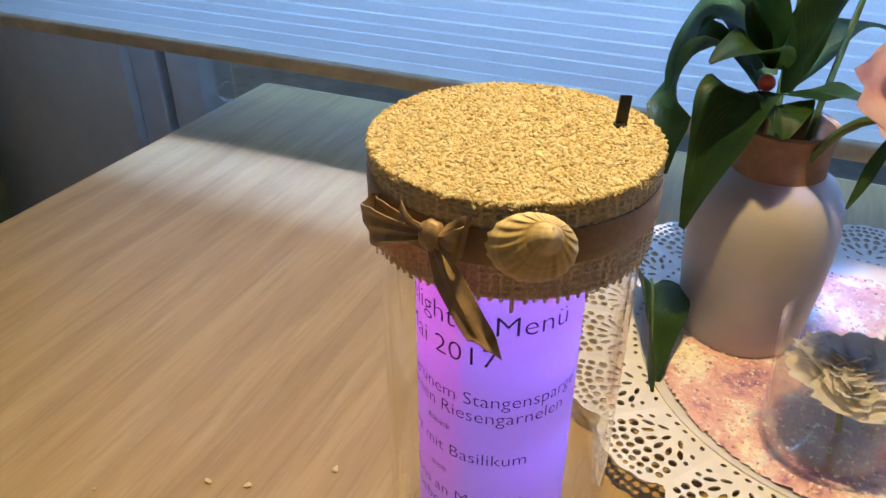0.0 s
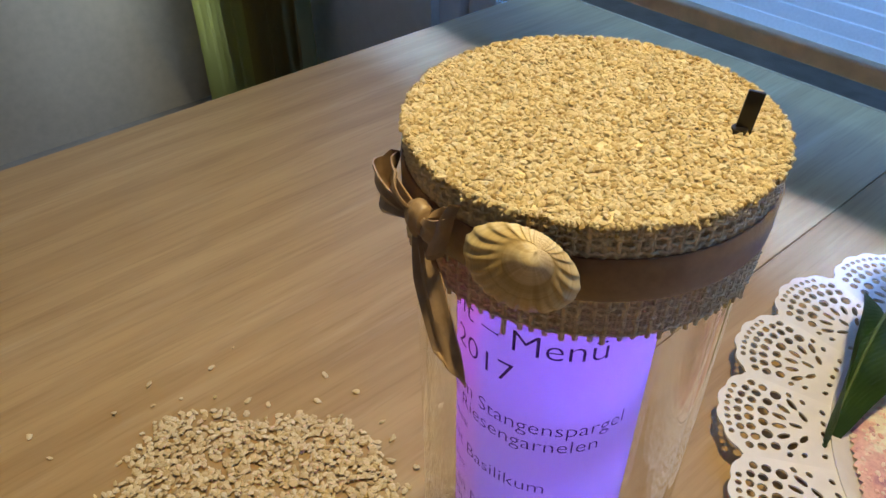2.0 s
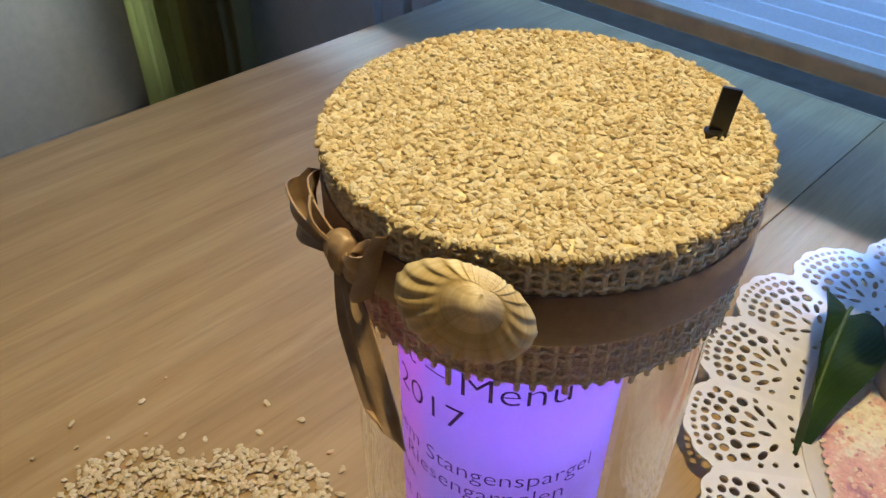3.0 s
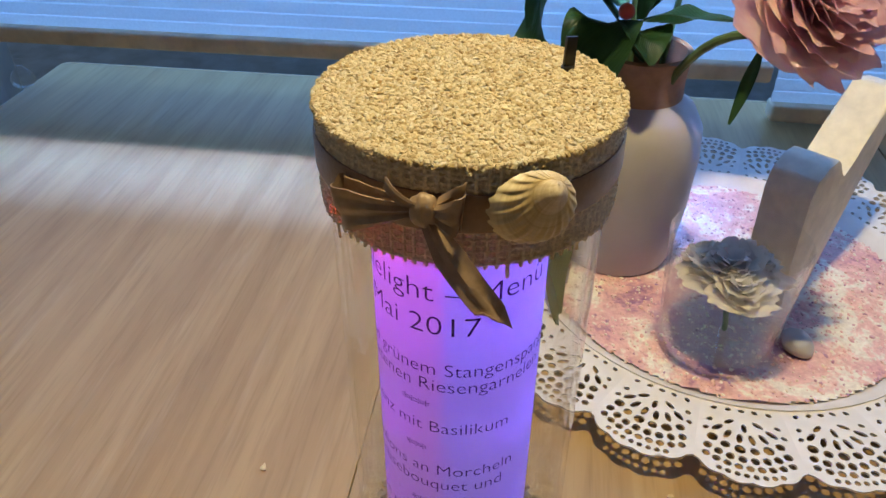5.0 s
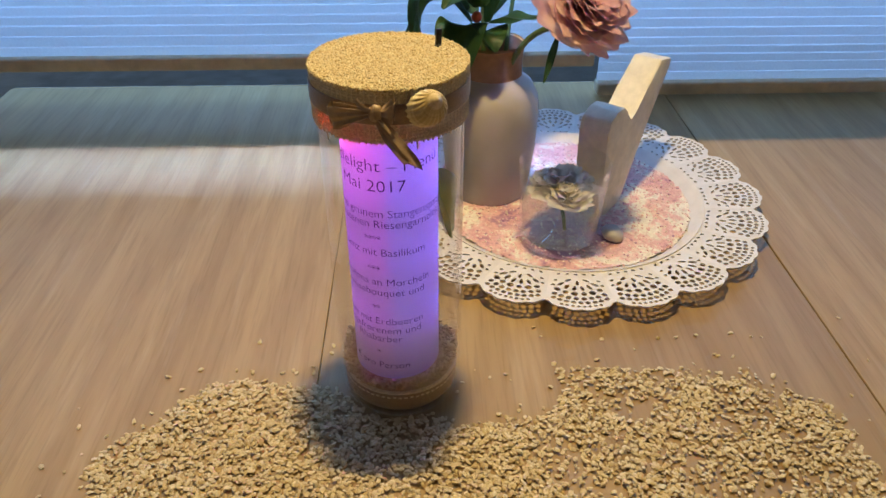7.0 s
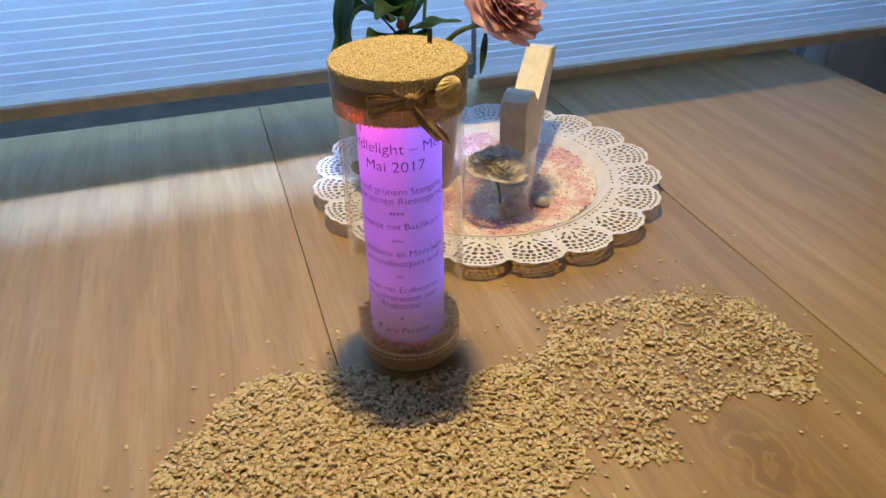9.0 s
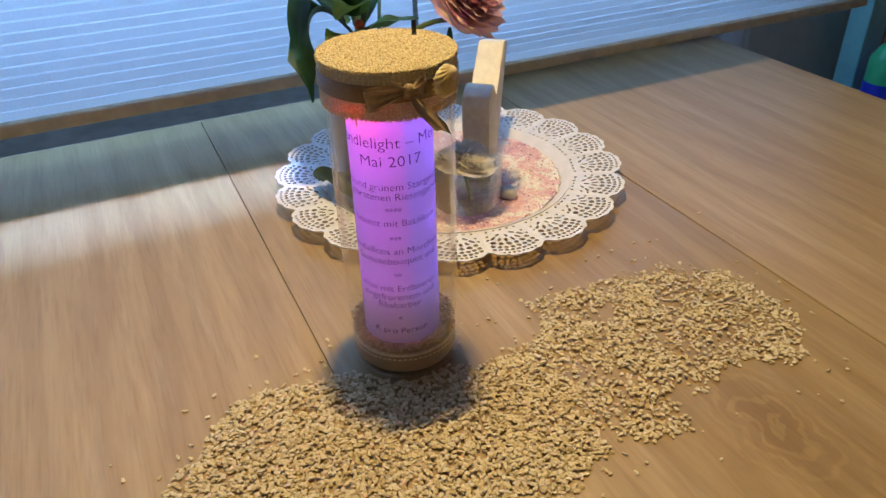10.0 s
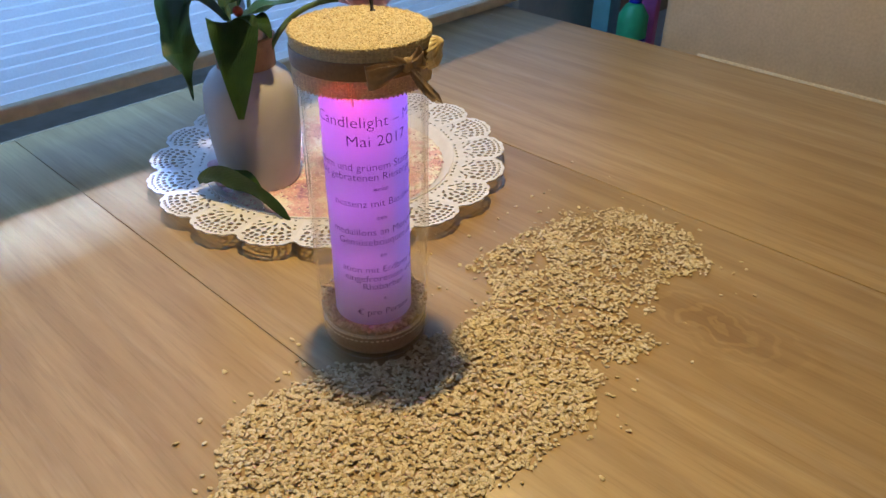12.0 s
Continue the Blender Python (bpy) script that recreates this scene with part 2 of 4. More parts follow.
def leaf_mat():
    m, nt, b = mat("leaf_green")
    v = coords(nt)
    f = noisy(nt, v, 35, 4)
    uv = coords(nt, (1, 1, 1), "UV")
    w = node(nt, "TexWave", Scale=7.0, Distortion=1.0, Detail=2.0)
    nt.links.new(coords(nt, (1, 1, 1), "UV", 0.7), w.inputs["Vector"])
    c = ramp(nt, f, [(0.3, (0.022, 0.060, 0.018)), (0.7, (0.065, 0.135, 0.032))])
    c = blend(nt, 'MULTIPLY', 0.3, c, ramp(nt, w.outputs["Fac"], [(0.2, (0.6, 0.7, 0.6)), (0.6, (1, 1, 1))]))
    tr, mx = nt.nodes.new("ShaderNodeBsdfTranslucent"), nt.nodes.new("ShaderNodeMixShader")
    nt.links.new(c, b.inputs["Base Color"])
    tr.inputs[0].default_value = (0.10, 0.22, 0.04, 1)
    mx.inputs[0].default_value = 0.18
    nt.links.new(b.outputs[0], mx.inputs[1])
    nt.links.new(tr.outputs[0], mx.inputs[2])
    nt.links.new(mx.outputs[0], nt.nodes["Material Output"].inputs[0])
    b.inputs["Roughness"].default_value = 0.38
    bump(nt, b, w.outputs["Fac"], 0.25, 0.0008)
    return m


def petal_mat():
    m, nt, b = mat("petal_pink")
    f = noisy(nt, coords(nt), 45, 4)
    c = ramp(nt, f, [(0.3, (0.72, 0.46, 0.60)), (0.5, (0.90, 0.69, 0.74)), (0.7, (0.96, 0.85, 0.82))])
    tr, mx = nt.nodes.new("ShaderNodeBsdfTranslucent"), nt.nodes.new("ShaderNodeMixShader")
    nt.links.new(c, b.inputs["Base Color"])
    nt.links.new(c, tr.inputs[0])
    mx.inputs[0].default_value = 0.48
    nt.links.new(b.outputs[0], mx.inputs[1])
    nt.links.new(tr.outputs[0], mx.inputs[2])
    nt.links.new(mx.outputs[0], nt.nodes["Material Output"].inputs[0])
    b.inputs["Roughness"].default_value = 0.6
    bump(nt, b, f, 0.3, 0.001)
    return m


OAK = oak()
OAK_EDGE = plain("oak_edge", (0.33, 0.20, 0.10), 0.5, 90, 0.25)
PLASTER = plain("beige_plaster", (0.50, 0.44, 0.36), 0.9, 40, 0.06, 0.2)
CEILING_PAINT = plain("white_ceiling_paint", (0.80, 0.79, 0.76), 0.9, 30, 0.04)
FLOOR_MAT = plain("grey_floor_tile", (0.30, 0.28, 0.26), 0.5, 12, 0.2)
WHITE_FRAME = plain("white_door_frame", (0.72, 0.76, 0.80), 0.4, 30, 0.05, 0.05)
DARK_SEAL = plain("dark_rubber_seal", (0.02, 0.025, 0.03), 0.6, 80, 0.2)
STONE = plain("grey_terrace_stone", (0.50, 0.56, 0.62), 0.85, 14, 0.2)
BLIND = sheet("white_blind_fabric", (0.90, 0.89, 0.89), 0.55, 400)
RAIL = plain("tan_wood_rail", (0.84, 0.69, 0.48), 0.45, 50, 0.15)
CURTAIN = sheet("olive_curtain_cloth", (0.50, 0.44, 0.20), 0.3, 500, 0.3)
# paler copy of the curtain cloth, with the daylight on its edge coloured in
CURTAIN_LIT = sheet("lit_lime_cloth", (0.62, 0.62, 0.30), 0.35, 500, 0.3)
CHAIR_CLOTH = plain("beige_imitation_leather", (0.56, 0.45, 0.31), 0.55, 220, 0.08, 0.25)
THREAD = plain("beige_thread", (0.66, 0.56, 0.40), 0.8, 300, 0.2)
TUBE_GLASS = thin_glass("thin_tube_glass")
TUMBLER_GLASS = thin_glass("tumbler_glass", (0.98, 0.985, 0.985))
THIN_WATER = thin_glass("still_water", (0.965, 0.975, 0.97), 0.0, 0.8)
PANE = clear("window_glass", (0.97, 0.99, 1.0), 1.45)
LID_CHIPS = grains("yellow_lid_chips", [(0.0, (0.58, 0.42, 0.19)), (0.18, (0.80, 0.66, 0.38)), (0.6, (0.88, 0.76, 0.49)), (0.85, (0.91, 0.83, 0.60)), (1.0, (0.66, 0.50, 0.24))], 900, 0.38)
CHIPS = grains("beige_wood_chips", [(0.0, (0.56, 0.41, 0.22)), (0.3, (0.74, 0.59, 0.36)), (0.7, (0.82, 0.69, 0.46)), (1.0, (0.66, 0.51, 0.29))], 700, 0.12)
INNER_CHIPS = grains("brown_wood_chips", [(0.0, (0.44, 0.30, 0.15)), (0.5, (0.60, 0.45, 0.25)), (1.0, (0.68, 0.53, 0.31))])
LID_CORE = plain("lid_board", (0.80, 0.67, 0.42), 0.85, 300, 0.3, 0.5)
BURLAP = weave("burlap", (0.83, 0.68, 0.46), 0.85, 92, 14, 0.5, 0.3, 0.35)
BURLAP_THREAD = plain("burlap_thread", (0.84, 0.69, 0.47), 0.8, 900, 0.25, 0.4)
SATIN = weave("brown_satin", (0.29, 0.175, 0.105), 0.36, 300, 160, 0.12, 0.2)
SATIN_BOW = plain("brown_satin_bow", (0.37, 0.255, 0.165), 0.44, 240, 0.22, 0.3, 0.05)
FOOT_SATIN = weave("olive_brown_satin", (0.42, 0.29, 0.17), 0.45, 260, 60, 0.2, 0.2)
PIER_PAINT = plain("pale_grey_wall_paint", (0.74, 0.74, 0.73), 0.8, 40, 0.04, 0.1)
SHELL = shell_mat()
BLACK = plain("black_plastic", (0.012, 0.010, 0.010), 0.35, 200, 0.3)
PAPER = sheet("white_paper", (0.86, 0.84, 0.86), 0.62, 700)
INK = sheet("dark_violet_ink", (0.030, 0.014, 0.060), 0.30, 700, 0.0)
LACE = plain("cream_lacquered_metal", (0.80, 0.76, 0.75), 0.42, 70, 0.06, 0.12)
SAND = sand()
CRUMBS = grains("pink_crumbs", [(0.0, (0.80, 0.48, 0.52)), (0.35, (0.86, 0.62, 0.62)), (0.6, (0.90, 0.84, 0.79)), (0.85, (0.80, 0.50, 0.56)), (1.0, (0.42, 0.22, 0.38))])
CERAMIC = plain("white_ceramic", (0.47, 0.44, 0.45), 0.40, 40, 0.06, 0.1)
COLLAR = plain("brown_wood_collar", (0.34, 0.19, 0.11), 0.6, 90, 0.25, 0.4)
LEAF = leaf_mat()
STEM = plain("stem_green", (0.10, 0.16, 0.05), 0.55, 80, 0.3)
PETAL = petal_mat()
WHITE_PETAL = sheet("white_petals", (0.93, 0.89, 0.84), 0.45, 120, 0.4)
BERRY = plain("red_berry", (0.60, 0.10, 0.05), 0.3, 90, 0.2)
CREAM_WOOD = plain("cream_painted_wood", (0.80, 0.73, 0.61), 0.6, 110, 0.1, 0.3)
DETERGENT_BLUE = plain("blue_plastic", (0.02, 0.05, 0.55), 0.3, 60, 0.1, 0.05)
DETERGENT_GREEN = plain("green_plastic", (0.05, 0.55, 0.22), 0.35, 60, 0.1, 0.05)
PINK_CARD = plain("pink_card", (0.70, 0.16, 0.45), 0.5, 60, 0.1, 0.05)
TEAL_CARD = plain("pale_teal_card", (0.25, 0.62, 0.60), 0.5, 30, 0.1, 0.05)
SHADE = plain("dark_lamp_metal", (0.05, 0.05, 0.05), 0.4, 40, 0.1)


# ---- builders ----
def mesh_of(name, bm, material, smooth=True):
    me = bpy.data.meshes.new(name)
    bmesh.ops.recalc_face_normals(bm, faces=bm.faces)
    bm.to_mesh(me)
    bm.free()
    me.materials.append(material)
    if smooth:
        me.polygons.foreach_set("use_smooth", [True] * len(me.polygons))
        me.set_sharp_from_angle(angle=radians(40))
    return me


def part(name, bm, material, parent, label="", m=None, smooth=True):
    ob = new(name, mesh_of(name, bm, material, smooth))
    ob.parent = parent
    if m is not None:
        ob.matrix_basis = m
    return tagged(ob, label)


def thing(name, label, category, m, group=""):
    ob = new(name)
    ob.empty_display_size = 0.02
    ob.matrix_world = m
    return tagged(ob, label, category, group)


def setting(name, bm, material, label="", smooth=False):
    ob = new(name, mesh_of(name, bm, material, smooth))
    return tagged(ob, label, "", "", "structure")


def box(bm, x0, x1, y0, y1, z0, z1, soft=0.0):
    r = bmesh.ops.create_cube(bm, size=1, matrix=Matrix.Translation(((x0 + x1) / 2, (y0 + y1) / 2, (z0 + z1) / 2)) @ Matrix.Diagonal((x1 - x0, y1 - y0, z1 - z0, 1)))
    if soft:
        edges = list({e for v in r["verts"] for e in v.link_edges})
        bmesh.ops.bevel(bm, geom=edges, offset=soft, segments=3, profile=0.5, affect='EDGES')
    return bm


def lathe(profile, steps=64, uv=False, wobble=None):
    """Turns a profile of (radius, height) about z; closed where the radius is 0."""
    bm = bmesh.new()
    rings = []
    for r, z in profile:
        if r <= 1e-6:
            rings.append([bm.verts.new((0, 0, z))])
        else:
            ring = []
            for i in range(steps):
                a = 2 * math.pi * i / steps
                k = 1 + (wobble(a, z) if wobble else 0)
                ring.append(bm.verts.new((r * k * math.cos(a), r * k * math.sin(a), z)))
            rings.append(ring)
    layer = bm.loops.layers.uv.new("UVMap") if uv else None
    z0, z1 = min(z for _, z in profile), max(z for _, z in profile)
    for a, b in zip(rings, rings[1:]):
        for i in range(steps):
            j = (i + 1) % steps
            if len(a) == 1 and len(b) == 1:
                continue
            if len(a) == 1:
                f = bm.faces.new((a[0], b[i], b[j]))
            elif len(b) == 1:
                f = bm.faces.new((a[i], a[j], b[0]))
            else:
                f = bm.faces.new((a[i], a[j], b[j], b[i]))
            if uv:
                for l in f.loops:
                    ang = math.atan2(l.vert.co.y, l.vert.co.x) / (2 * math.pi) % 1.0
                    if i == steps - 1 and ang < 0.1:
                        ang += 1.0
                    l[layer].uv = (ang, (l.vert.co.z - z0) / max(1e-6, z1 - z0))
    return bm


def prism(points, depth, soft=0.0):
    """A flat outline in x and z with a thickness along y, with softened edges."""
    bm = bmesh.new()
    a = [bm.verts.new((x, -depth / 2, z)) for x, z in points]
    b = [bm.verts.new((x, depth / 2, z)) for x, z in points]
    bm.faces.new(a)
    bm.faces.new(b[::-1])
    for i in range(len(a)):
        j = (i + 1) % len(a)
        bm.faces.new((a[i], b[i], b[j], a[j]))
    if soft:
        bmesh.ops.bevel(bm, geom=list(bm.edges), offset=soft, segments=2, profile=0.6, affect='EDGES')
    return bm


def tube(points, radius, steps=8, taper=1.0):
    """A round rod along a line of points."""
    bm = bmesh.new()
    pts = [Vector(p) for p in points]
    rings = []
    for i, p in enumerate(pts):
        d = (pts[min(i + 1, len(pts) - 1)] - pts[max(i - 1, 0)]).normalized()
        u = d.orthogonal().normalized()
        if rings and i:
            u = (last - d * last.dot(d)).normalized()
        last = u
        v = d.cross(u)
        r = radius * (1 + (taper - 1) * i / (len(pts) - 1))
        rings.append([bm.verts.new(p + r * (math.cos(2 * math.pi * k / steps) * u + math.sin(2 * math.pi * k / steps) * v)) for k in range(steps)])
    for a, b in zip(rings, rings[1:]):
        for k in range(steps):
            bm.faces.new((a[k], a[(k + 1) % steps], b[(k + 1) % steps], b[k]))
    bm.faces.new(rings[0][::-1])
    bm.faces.new(rings[-1])
    return bm


def curve_points(a, b, c, n=12):
    a, b, c = Vector(a), Vector(b), Vector(c)
    return [a * (1 - t) ** 2 + b * 2 * t * (1 - t) + c * t * t for t in (i / n for i in range(n + 1))]


CHIP = [Vector(v.co) for v in (lambda q: (bmesh.ops.create_icosphere(q, subdivisions=1, radius=1), q.verts)[1])(bmesh.new())]
CHIP_FACES = None


def chip_field(places, material, name, parent=None, lean=0.36):
    """Many chips in one mesh: rows of (x, y, z, size, flatness)."""
    global CHIP_FACES
    if CHIP_FACES is None:
        q = bmesh.new()
        bmesh.ops.create_icosphere(q, subdivisions=1, radius=1)
        q.verts.index_update()
        CHIP_FACES = np.array([[v.index for v in f.verts] for f in q.faces])
        q.free()
    base = np.array([tuple(c) for c in CHIP])
    rng = np.random.default_rng(7)
    n = len(places)
    P = np.array(places, dtype=float)
    pts = np.repeat(base[None], n, axis=0) * rng.uniform(0.72, 1.28, (n, len(base), 1))
    pts *= np.stack([rng.uniform(0.75, 1.35, n), rng.uniform(0.6, 0.95, n), P[:, 4]], axis=1)[:, None, :]
    tilt, roll, turn = rng.normal(0, lean, n), rng.normal(0, lean, n), rng.uniform(0, 6.283, n)
    for ang, (i, j) in ((tilt, (1, 2)), (roll, (0, 2)), (turn, (0, 1))):
        c, s = np.cos(ang)[:, None], np.sin(ang)[:, None]
        u, v = pts[:, :, i].copy(), pts[:, :, j].copy()
        pts[:, :, i], pts[:, :, j] = c * u - s * v, s * u + c * v
    pts = pts * P[:, None, 3:4] + P[:, None, :3]
    verts = pts.reshape(-1, 3)
    faces = (CHIP_FACES[None] + (np.arange(n) * len(base))[:, None, None]).reshape(-1, 3)
    me = bpy.data.meshes.new(name)
    me.from_pydata(verts.tolist(), [], faces.tolist())
    me.materials.append(material)
    ob = new(name, me)
    ob.parent = parent
    return ob


# ---- the room ----
TOP = 0.75
setting("floor", box(bmesh.new(), -2.6, 2.8, -2.6, 0.86, -0.05, 0.0), FLOOR_MAT)
setting("ceiling", box(bmesh.new(), -2.6, 2.8, -2.6, 1.06, 2.5, 2.58), CEILING_PAINT)
setting("wall_west", box(bmesh.new(), -2.2, -2.0, -2.6, 0.86, 0.0, 2.5), PLASTER)
setting("wall_east", box(bmesh.new(), 2.4, 2.6, -2.6, 0.86, 0.0, 2.5), PLASTER)
setting("wall_south", box(bmesh.new(), -2.0, 2.4, -2.6, -2.4, 0.0, 2.5), PLASTER)
NORTH = bmesh.new()
box(NORTH, -2.0, -1.75, 0.86, 1.06, 0.0, 2.5)
# lintel over an unseen opening, added for the curtain's backlight
box(NORTH, -1.75, -1.55, 0.86, 1.06, 2.35, 2.5)
box(NORTH, 0.97, 2.4, 0.86, 1.06, 0.0, 2.5)
box(NORTH, -0.94, 0.97, 0.86, 1.06, 2.2, 2.5)
setting("wall_north", NORTH, PLASTER)
setting("wall_pier", box(bmesh.new(), -1.55, -0.94, 0.858, 1.06, 0.0, 2.5), PIER_PAINT, "pale painted wall beside the patio door")
setting("ground", box(bmesh.new(), -60, 60, 1.07, 90, -0.12, -0.04), STONE)

door = tagged(new("door_1"), "white framed glazed patio door behind the table", "door", "", "structure")
for name, x0, x1 in (("frame_post", -0.94, -0.885), ("frame_post", 0.915, 0.97), ("sash_post", -0.865, -0.80), ("sash_post", 0.83, 0.895)):
    part(name, box(bmesh.new(), x0, x1, 0.875, 0.955, 0.0, 2.2, 0.004), WHITE_FRAME, door)
for x0, x1 in ((-0.885, -0.865), (0.895, 0.915)):
    part("seal", box(bmesh.new(), x0, x1, 0.90, 0.94, 0.0, 2.2), DARK_SEAL, door, "dark rubber seal")
for x0, x1 in ((-0.80, 0.83),):
    part("bottom_bar", box(bmesh.new(), x0, x1, 0.875, 0.955, 0.0, 0.10, 0.004), WHITE_FRAME, door)
    pane = part("pane", box(bmesh.new(), x0, x1, 0.912, 0.918, 0.10, 2.2), PANE, door, "clear glass pane")
    pane.visible_shadow = False


def blind(x0, x1, z0, fold, label):
    th = thing("pleated_blind", label, "blind", pose((x0 + x1) / 2, 0.664, z0), "pleated blinds at the patio door")
    w = (x1 - x0) / 2
    bm = bmesh.new()
    pitch, z, i, last = 0.0085, 0.016, 0, None
    while z < 2.2 - z0:
        y = (fold if i % 2 else -fold) + 0.0007 * noise.noise(Vector((i * 0.7, x0, 0)))
        row = [bm.verts.new((-w + 2 * w * k / 6, y + 0.0006 * noise.noise(Vector((k, i * 0.4, 3))), z)) for k in range(7)]
        if last:
            for k in range(6):
                bm.faces.new((last[k], last[k + 1], row[k + 1], row[k]))
        last = row
        z += pitch * (1 + 0.45 * noise.noise(Vector((i * 0.9, 5 + x0, 1)))) * (0.66 if i < 24 else 1.0) * (0.38 if i % 2 else 1.62)
        i += 1
    bmesh.ops.solidify(bm, geom=list(bm.faces), thickness=0.0004)
    part("fabric", bm, BLIND, th, "white pleated translucent fabric", None, False)
    part("bottom_rail", box(bmesh.new(), -w, w, -0.011, 0.011, 0.0, 0.016, 0.003), RAIL, th, "tan wood-coloured bottom rail")
    part("top_rail", box(bmesh.new(), -w, w, -0.012, 0.012, 2.2 - z0, 2.225 - z0, 0.003), RAIL, th)


def blind_handle(x, y, z):
    th = thing("blind_handle", "small clear plastic blind weight standing on the table", "handle", pose(x, y, z), "blind handles")
    part("grip", lathe([(0, 0), (0.006, 0.0006), (0.0105, 0.004), (0.0115, 0.010), (0.009, 0.016), (0.004, 0.020), (0.0025, 0.0225), (0, 0.0228)], 32), TUBE_GLASS, th)
    part("clip", box(bmesh.new(), -0.004, 0.004, -0.002, 0.002, 0.0222, 0.030, 0.0008), TUBE_GLASS, th)


blind(-1.10, 0.165, 0.790, 0.0006, "white pleated blind with a tan rail, lowered almost to the table")
blind(0.172, 1.01, 0.7535, 0.0009, "white pleated blind with a tan rail, lowered onto the table")


blind_handle(-0.548, 0.640, TOP)
blind_handle(0.560, 0.595, TOP)


def curtain(x0, x1, y, material, label):
    bm = bmesh.new()
    cols, a = 60, []
    for z in (0.02, 0.8, 1.6, 2.4):
        a.append([bm.verts.new((x0 + (x1 - x0) * k / cols, y + 0.022 * math.sin(k * 0.95) + 0.008 * math.sin(k * 2.3 + z), z)) for k in range(cols + 1)])
    for r, s in zip(a, a[1:]):
        for k in range(cols):
            bm.faces.new((r[k], r[k + 1], s[k + 1], s[k]))
    bmesh.ops.solidify(bm, geom=list(bm.faces), thickness=0.002)
    ob = new("curtain", mesh_of("curtain", bm, material))
    tagged(ob, label, "curtain")


curtain(-1.47, -1.235, 0.78, CURTAIN, "dark olive curtain hanging beside the patio door")
# the curtain's lit edge, drawn as a strip of paler cloth
curtain(-1.695, -1.475, 0.76, CURTAIN_LIT, "backlit edge of the olive curtain, its brightness put into pale lime cloth")

# ---- unseen bar lamp, added over the table above the camera ----
lamp = thing("unseen_lamp", "unseen dark metal bar lamp, added over the table to carry and cut its light", "lamp", pose(0.0, LAMP_Y, LAMP_Z))
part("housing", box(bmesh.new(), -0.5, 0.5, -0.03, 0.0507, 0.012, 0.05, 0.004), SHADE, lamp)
# added sheet that cuts the warm light off along the far strip
part("light_stop", box(bmesh.new(), -0.9, 0.9, 0.0517, 0.0542, -0.15, 0.05), SHADE, lamp)
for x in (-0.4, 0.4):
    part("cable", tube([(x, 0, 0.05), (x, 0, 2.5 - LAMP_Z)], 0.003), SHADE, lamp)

# ---- table ----
table = thing("dining_table", "light oak extending dining table with an inserted leaf", "table", pose(0, 0, 0))
FAR, NEAR = 0.705, -0.30
for x0, x1 in ((-0.547, -0.11340), (-0.11282, 0.2577), (0.2591, 0.672)):
    part("tabletop", box(bmesh.new(), x0, x1, NEAR, FAR, TOP - 0.028, TOP, 0.0006), OAK, table)
part("edge_band", box(bmesh.new(), -0.547, 0.672, FAR + 0.0004, FAR + 0.008, TOP - 0.028, TOP - 0.0006, 0.0034), OAK, table, "rounded far edge band")
part("apron", box(bmesh.new(), -0.47, 0.60, 0.60, 0.622, 0.64, TOP - 0.029), OAK_EDGE, table)
part("apron", box(bmesh.new(), -0.47, 0.60, -0.22, -0.198, 0.64, TOP - 0.029), OAK_EDGE, table)
for x in (-0.50, 0.56):
    for y in (-0.25, 0.58):
        part("leg", box(bmesh.new(), x, x + 0.07, y, y + 0.07, 0.0, TOP - 0.029, 0.004), OAK_EDGE, table)

# ---- chair ----
chair = thing("dining_chair", "beige upholstered dining chair pushed up to the table end", "chair", pose(0.80, 0.19, 0))
part("backrest", box(bmesh.new(), 0.0, 0.075, -0.245, 0.245, 0.42, 1.02, 0.018), CHAIR_CLOTH, chair)
part("seat", box(bmesh.new(), -0.42, -0.002, -0.235, 0.235, 0.40, 0.48, 0.02), CHAIR_CLOTH, chair)
part("seam", tube([(-0.001, -0.17, 0.706), (-0.0025, 0.0, 0.706), (-0.001, 0.17, 0.706)], 0.0035), THREAD, chair, "raised stitched seam")
for x in (-0.40, 0.02):
    for y in (-0.21, 0.17):
        part("leg", box(bmesh.new(), x, x + 0.04, y, y + 0.04, 0.0, 0.40, 0.003), OAK_EDGE, chair)

# ---- low cupboard in the corner, with bottles and packets ----
low = thing("low_cupboard", "white low cupboard beside the patio door", "cupboard", pose(1.30, 0.72, 0))
part("body", box(bmesh.new(), -0.20, 0.45, -0.11, 0.12, 0.0, 0.50, 0.004), WHITE_FRAME, low)
part("top", box(bmesh.new(), -0.21, 0.46, -0.12, 0.125, 0.5005, 0.52, 0.003), WHITE_FRAME, low)
bottle = thing("detergent_bottle", "blue and green plastic detergent bottle with a blue cap", "bottle", pose(1.165, 0.69, 0.5205))
part("body", lathe([(0, 0), (0.030, 0), (0.034, 0.004), (0.034, 0.055), (0.033, 0.060), (0, 0.060)], 32), DETERGENT_BLUE, bottle)
part("label", lathe([(0, 0.0605), (0.033, 0.0605), (0.033, 0.105), (0.020, 0.128), (0.012, 0.134), (0, 0.134)], 32), DETERGENT_GREEN, bottle, "green upper half")
part("cap", lathe([(0, 0.1345), (0.014, 0.1345), (0.014, 0.158), (0.011, 0.162), (0, 0.162)], 24), DETERGENT_BLUE, bottle)
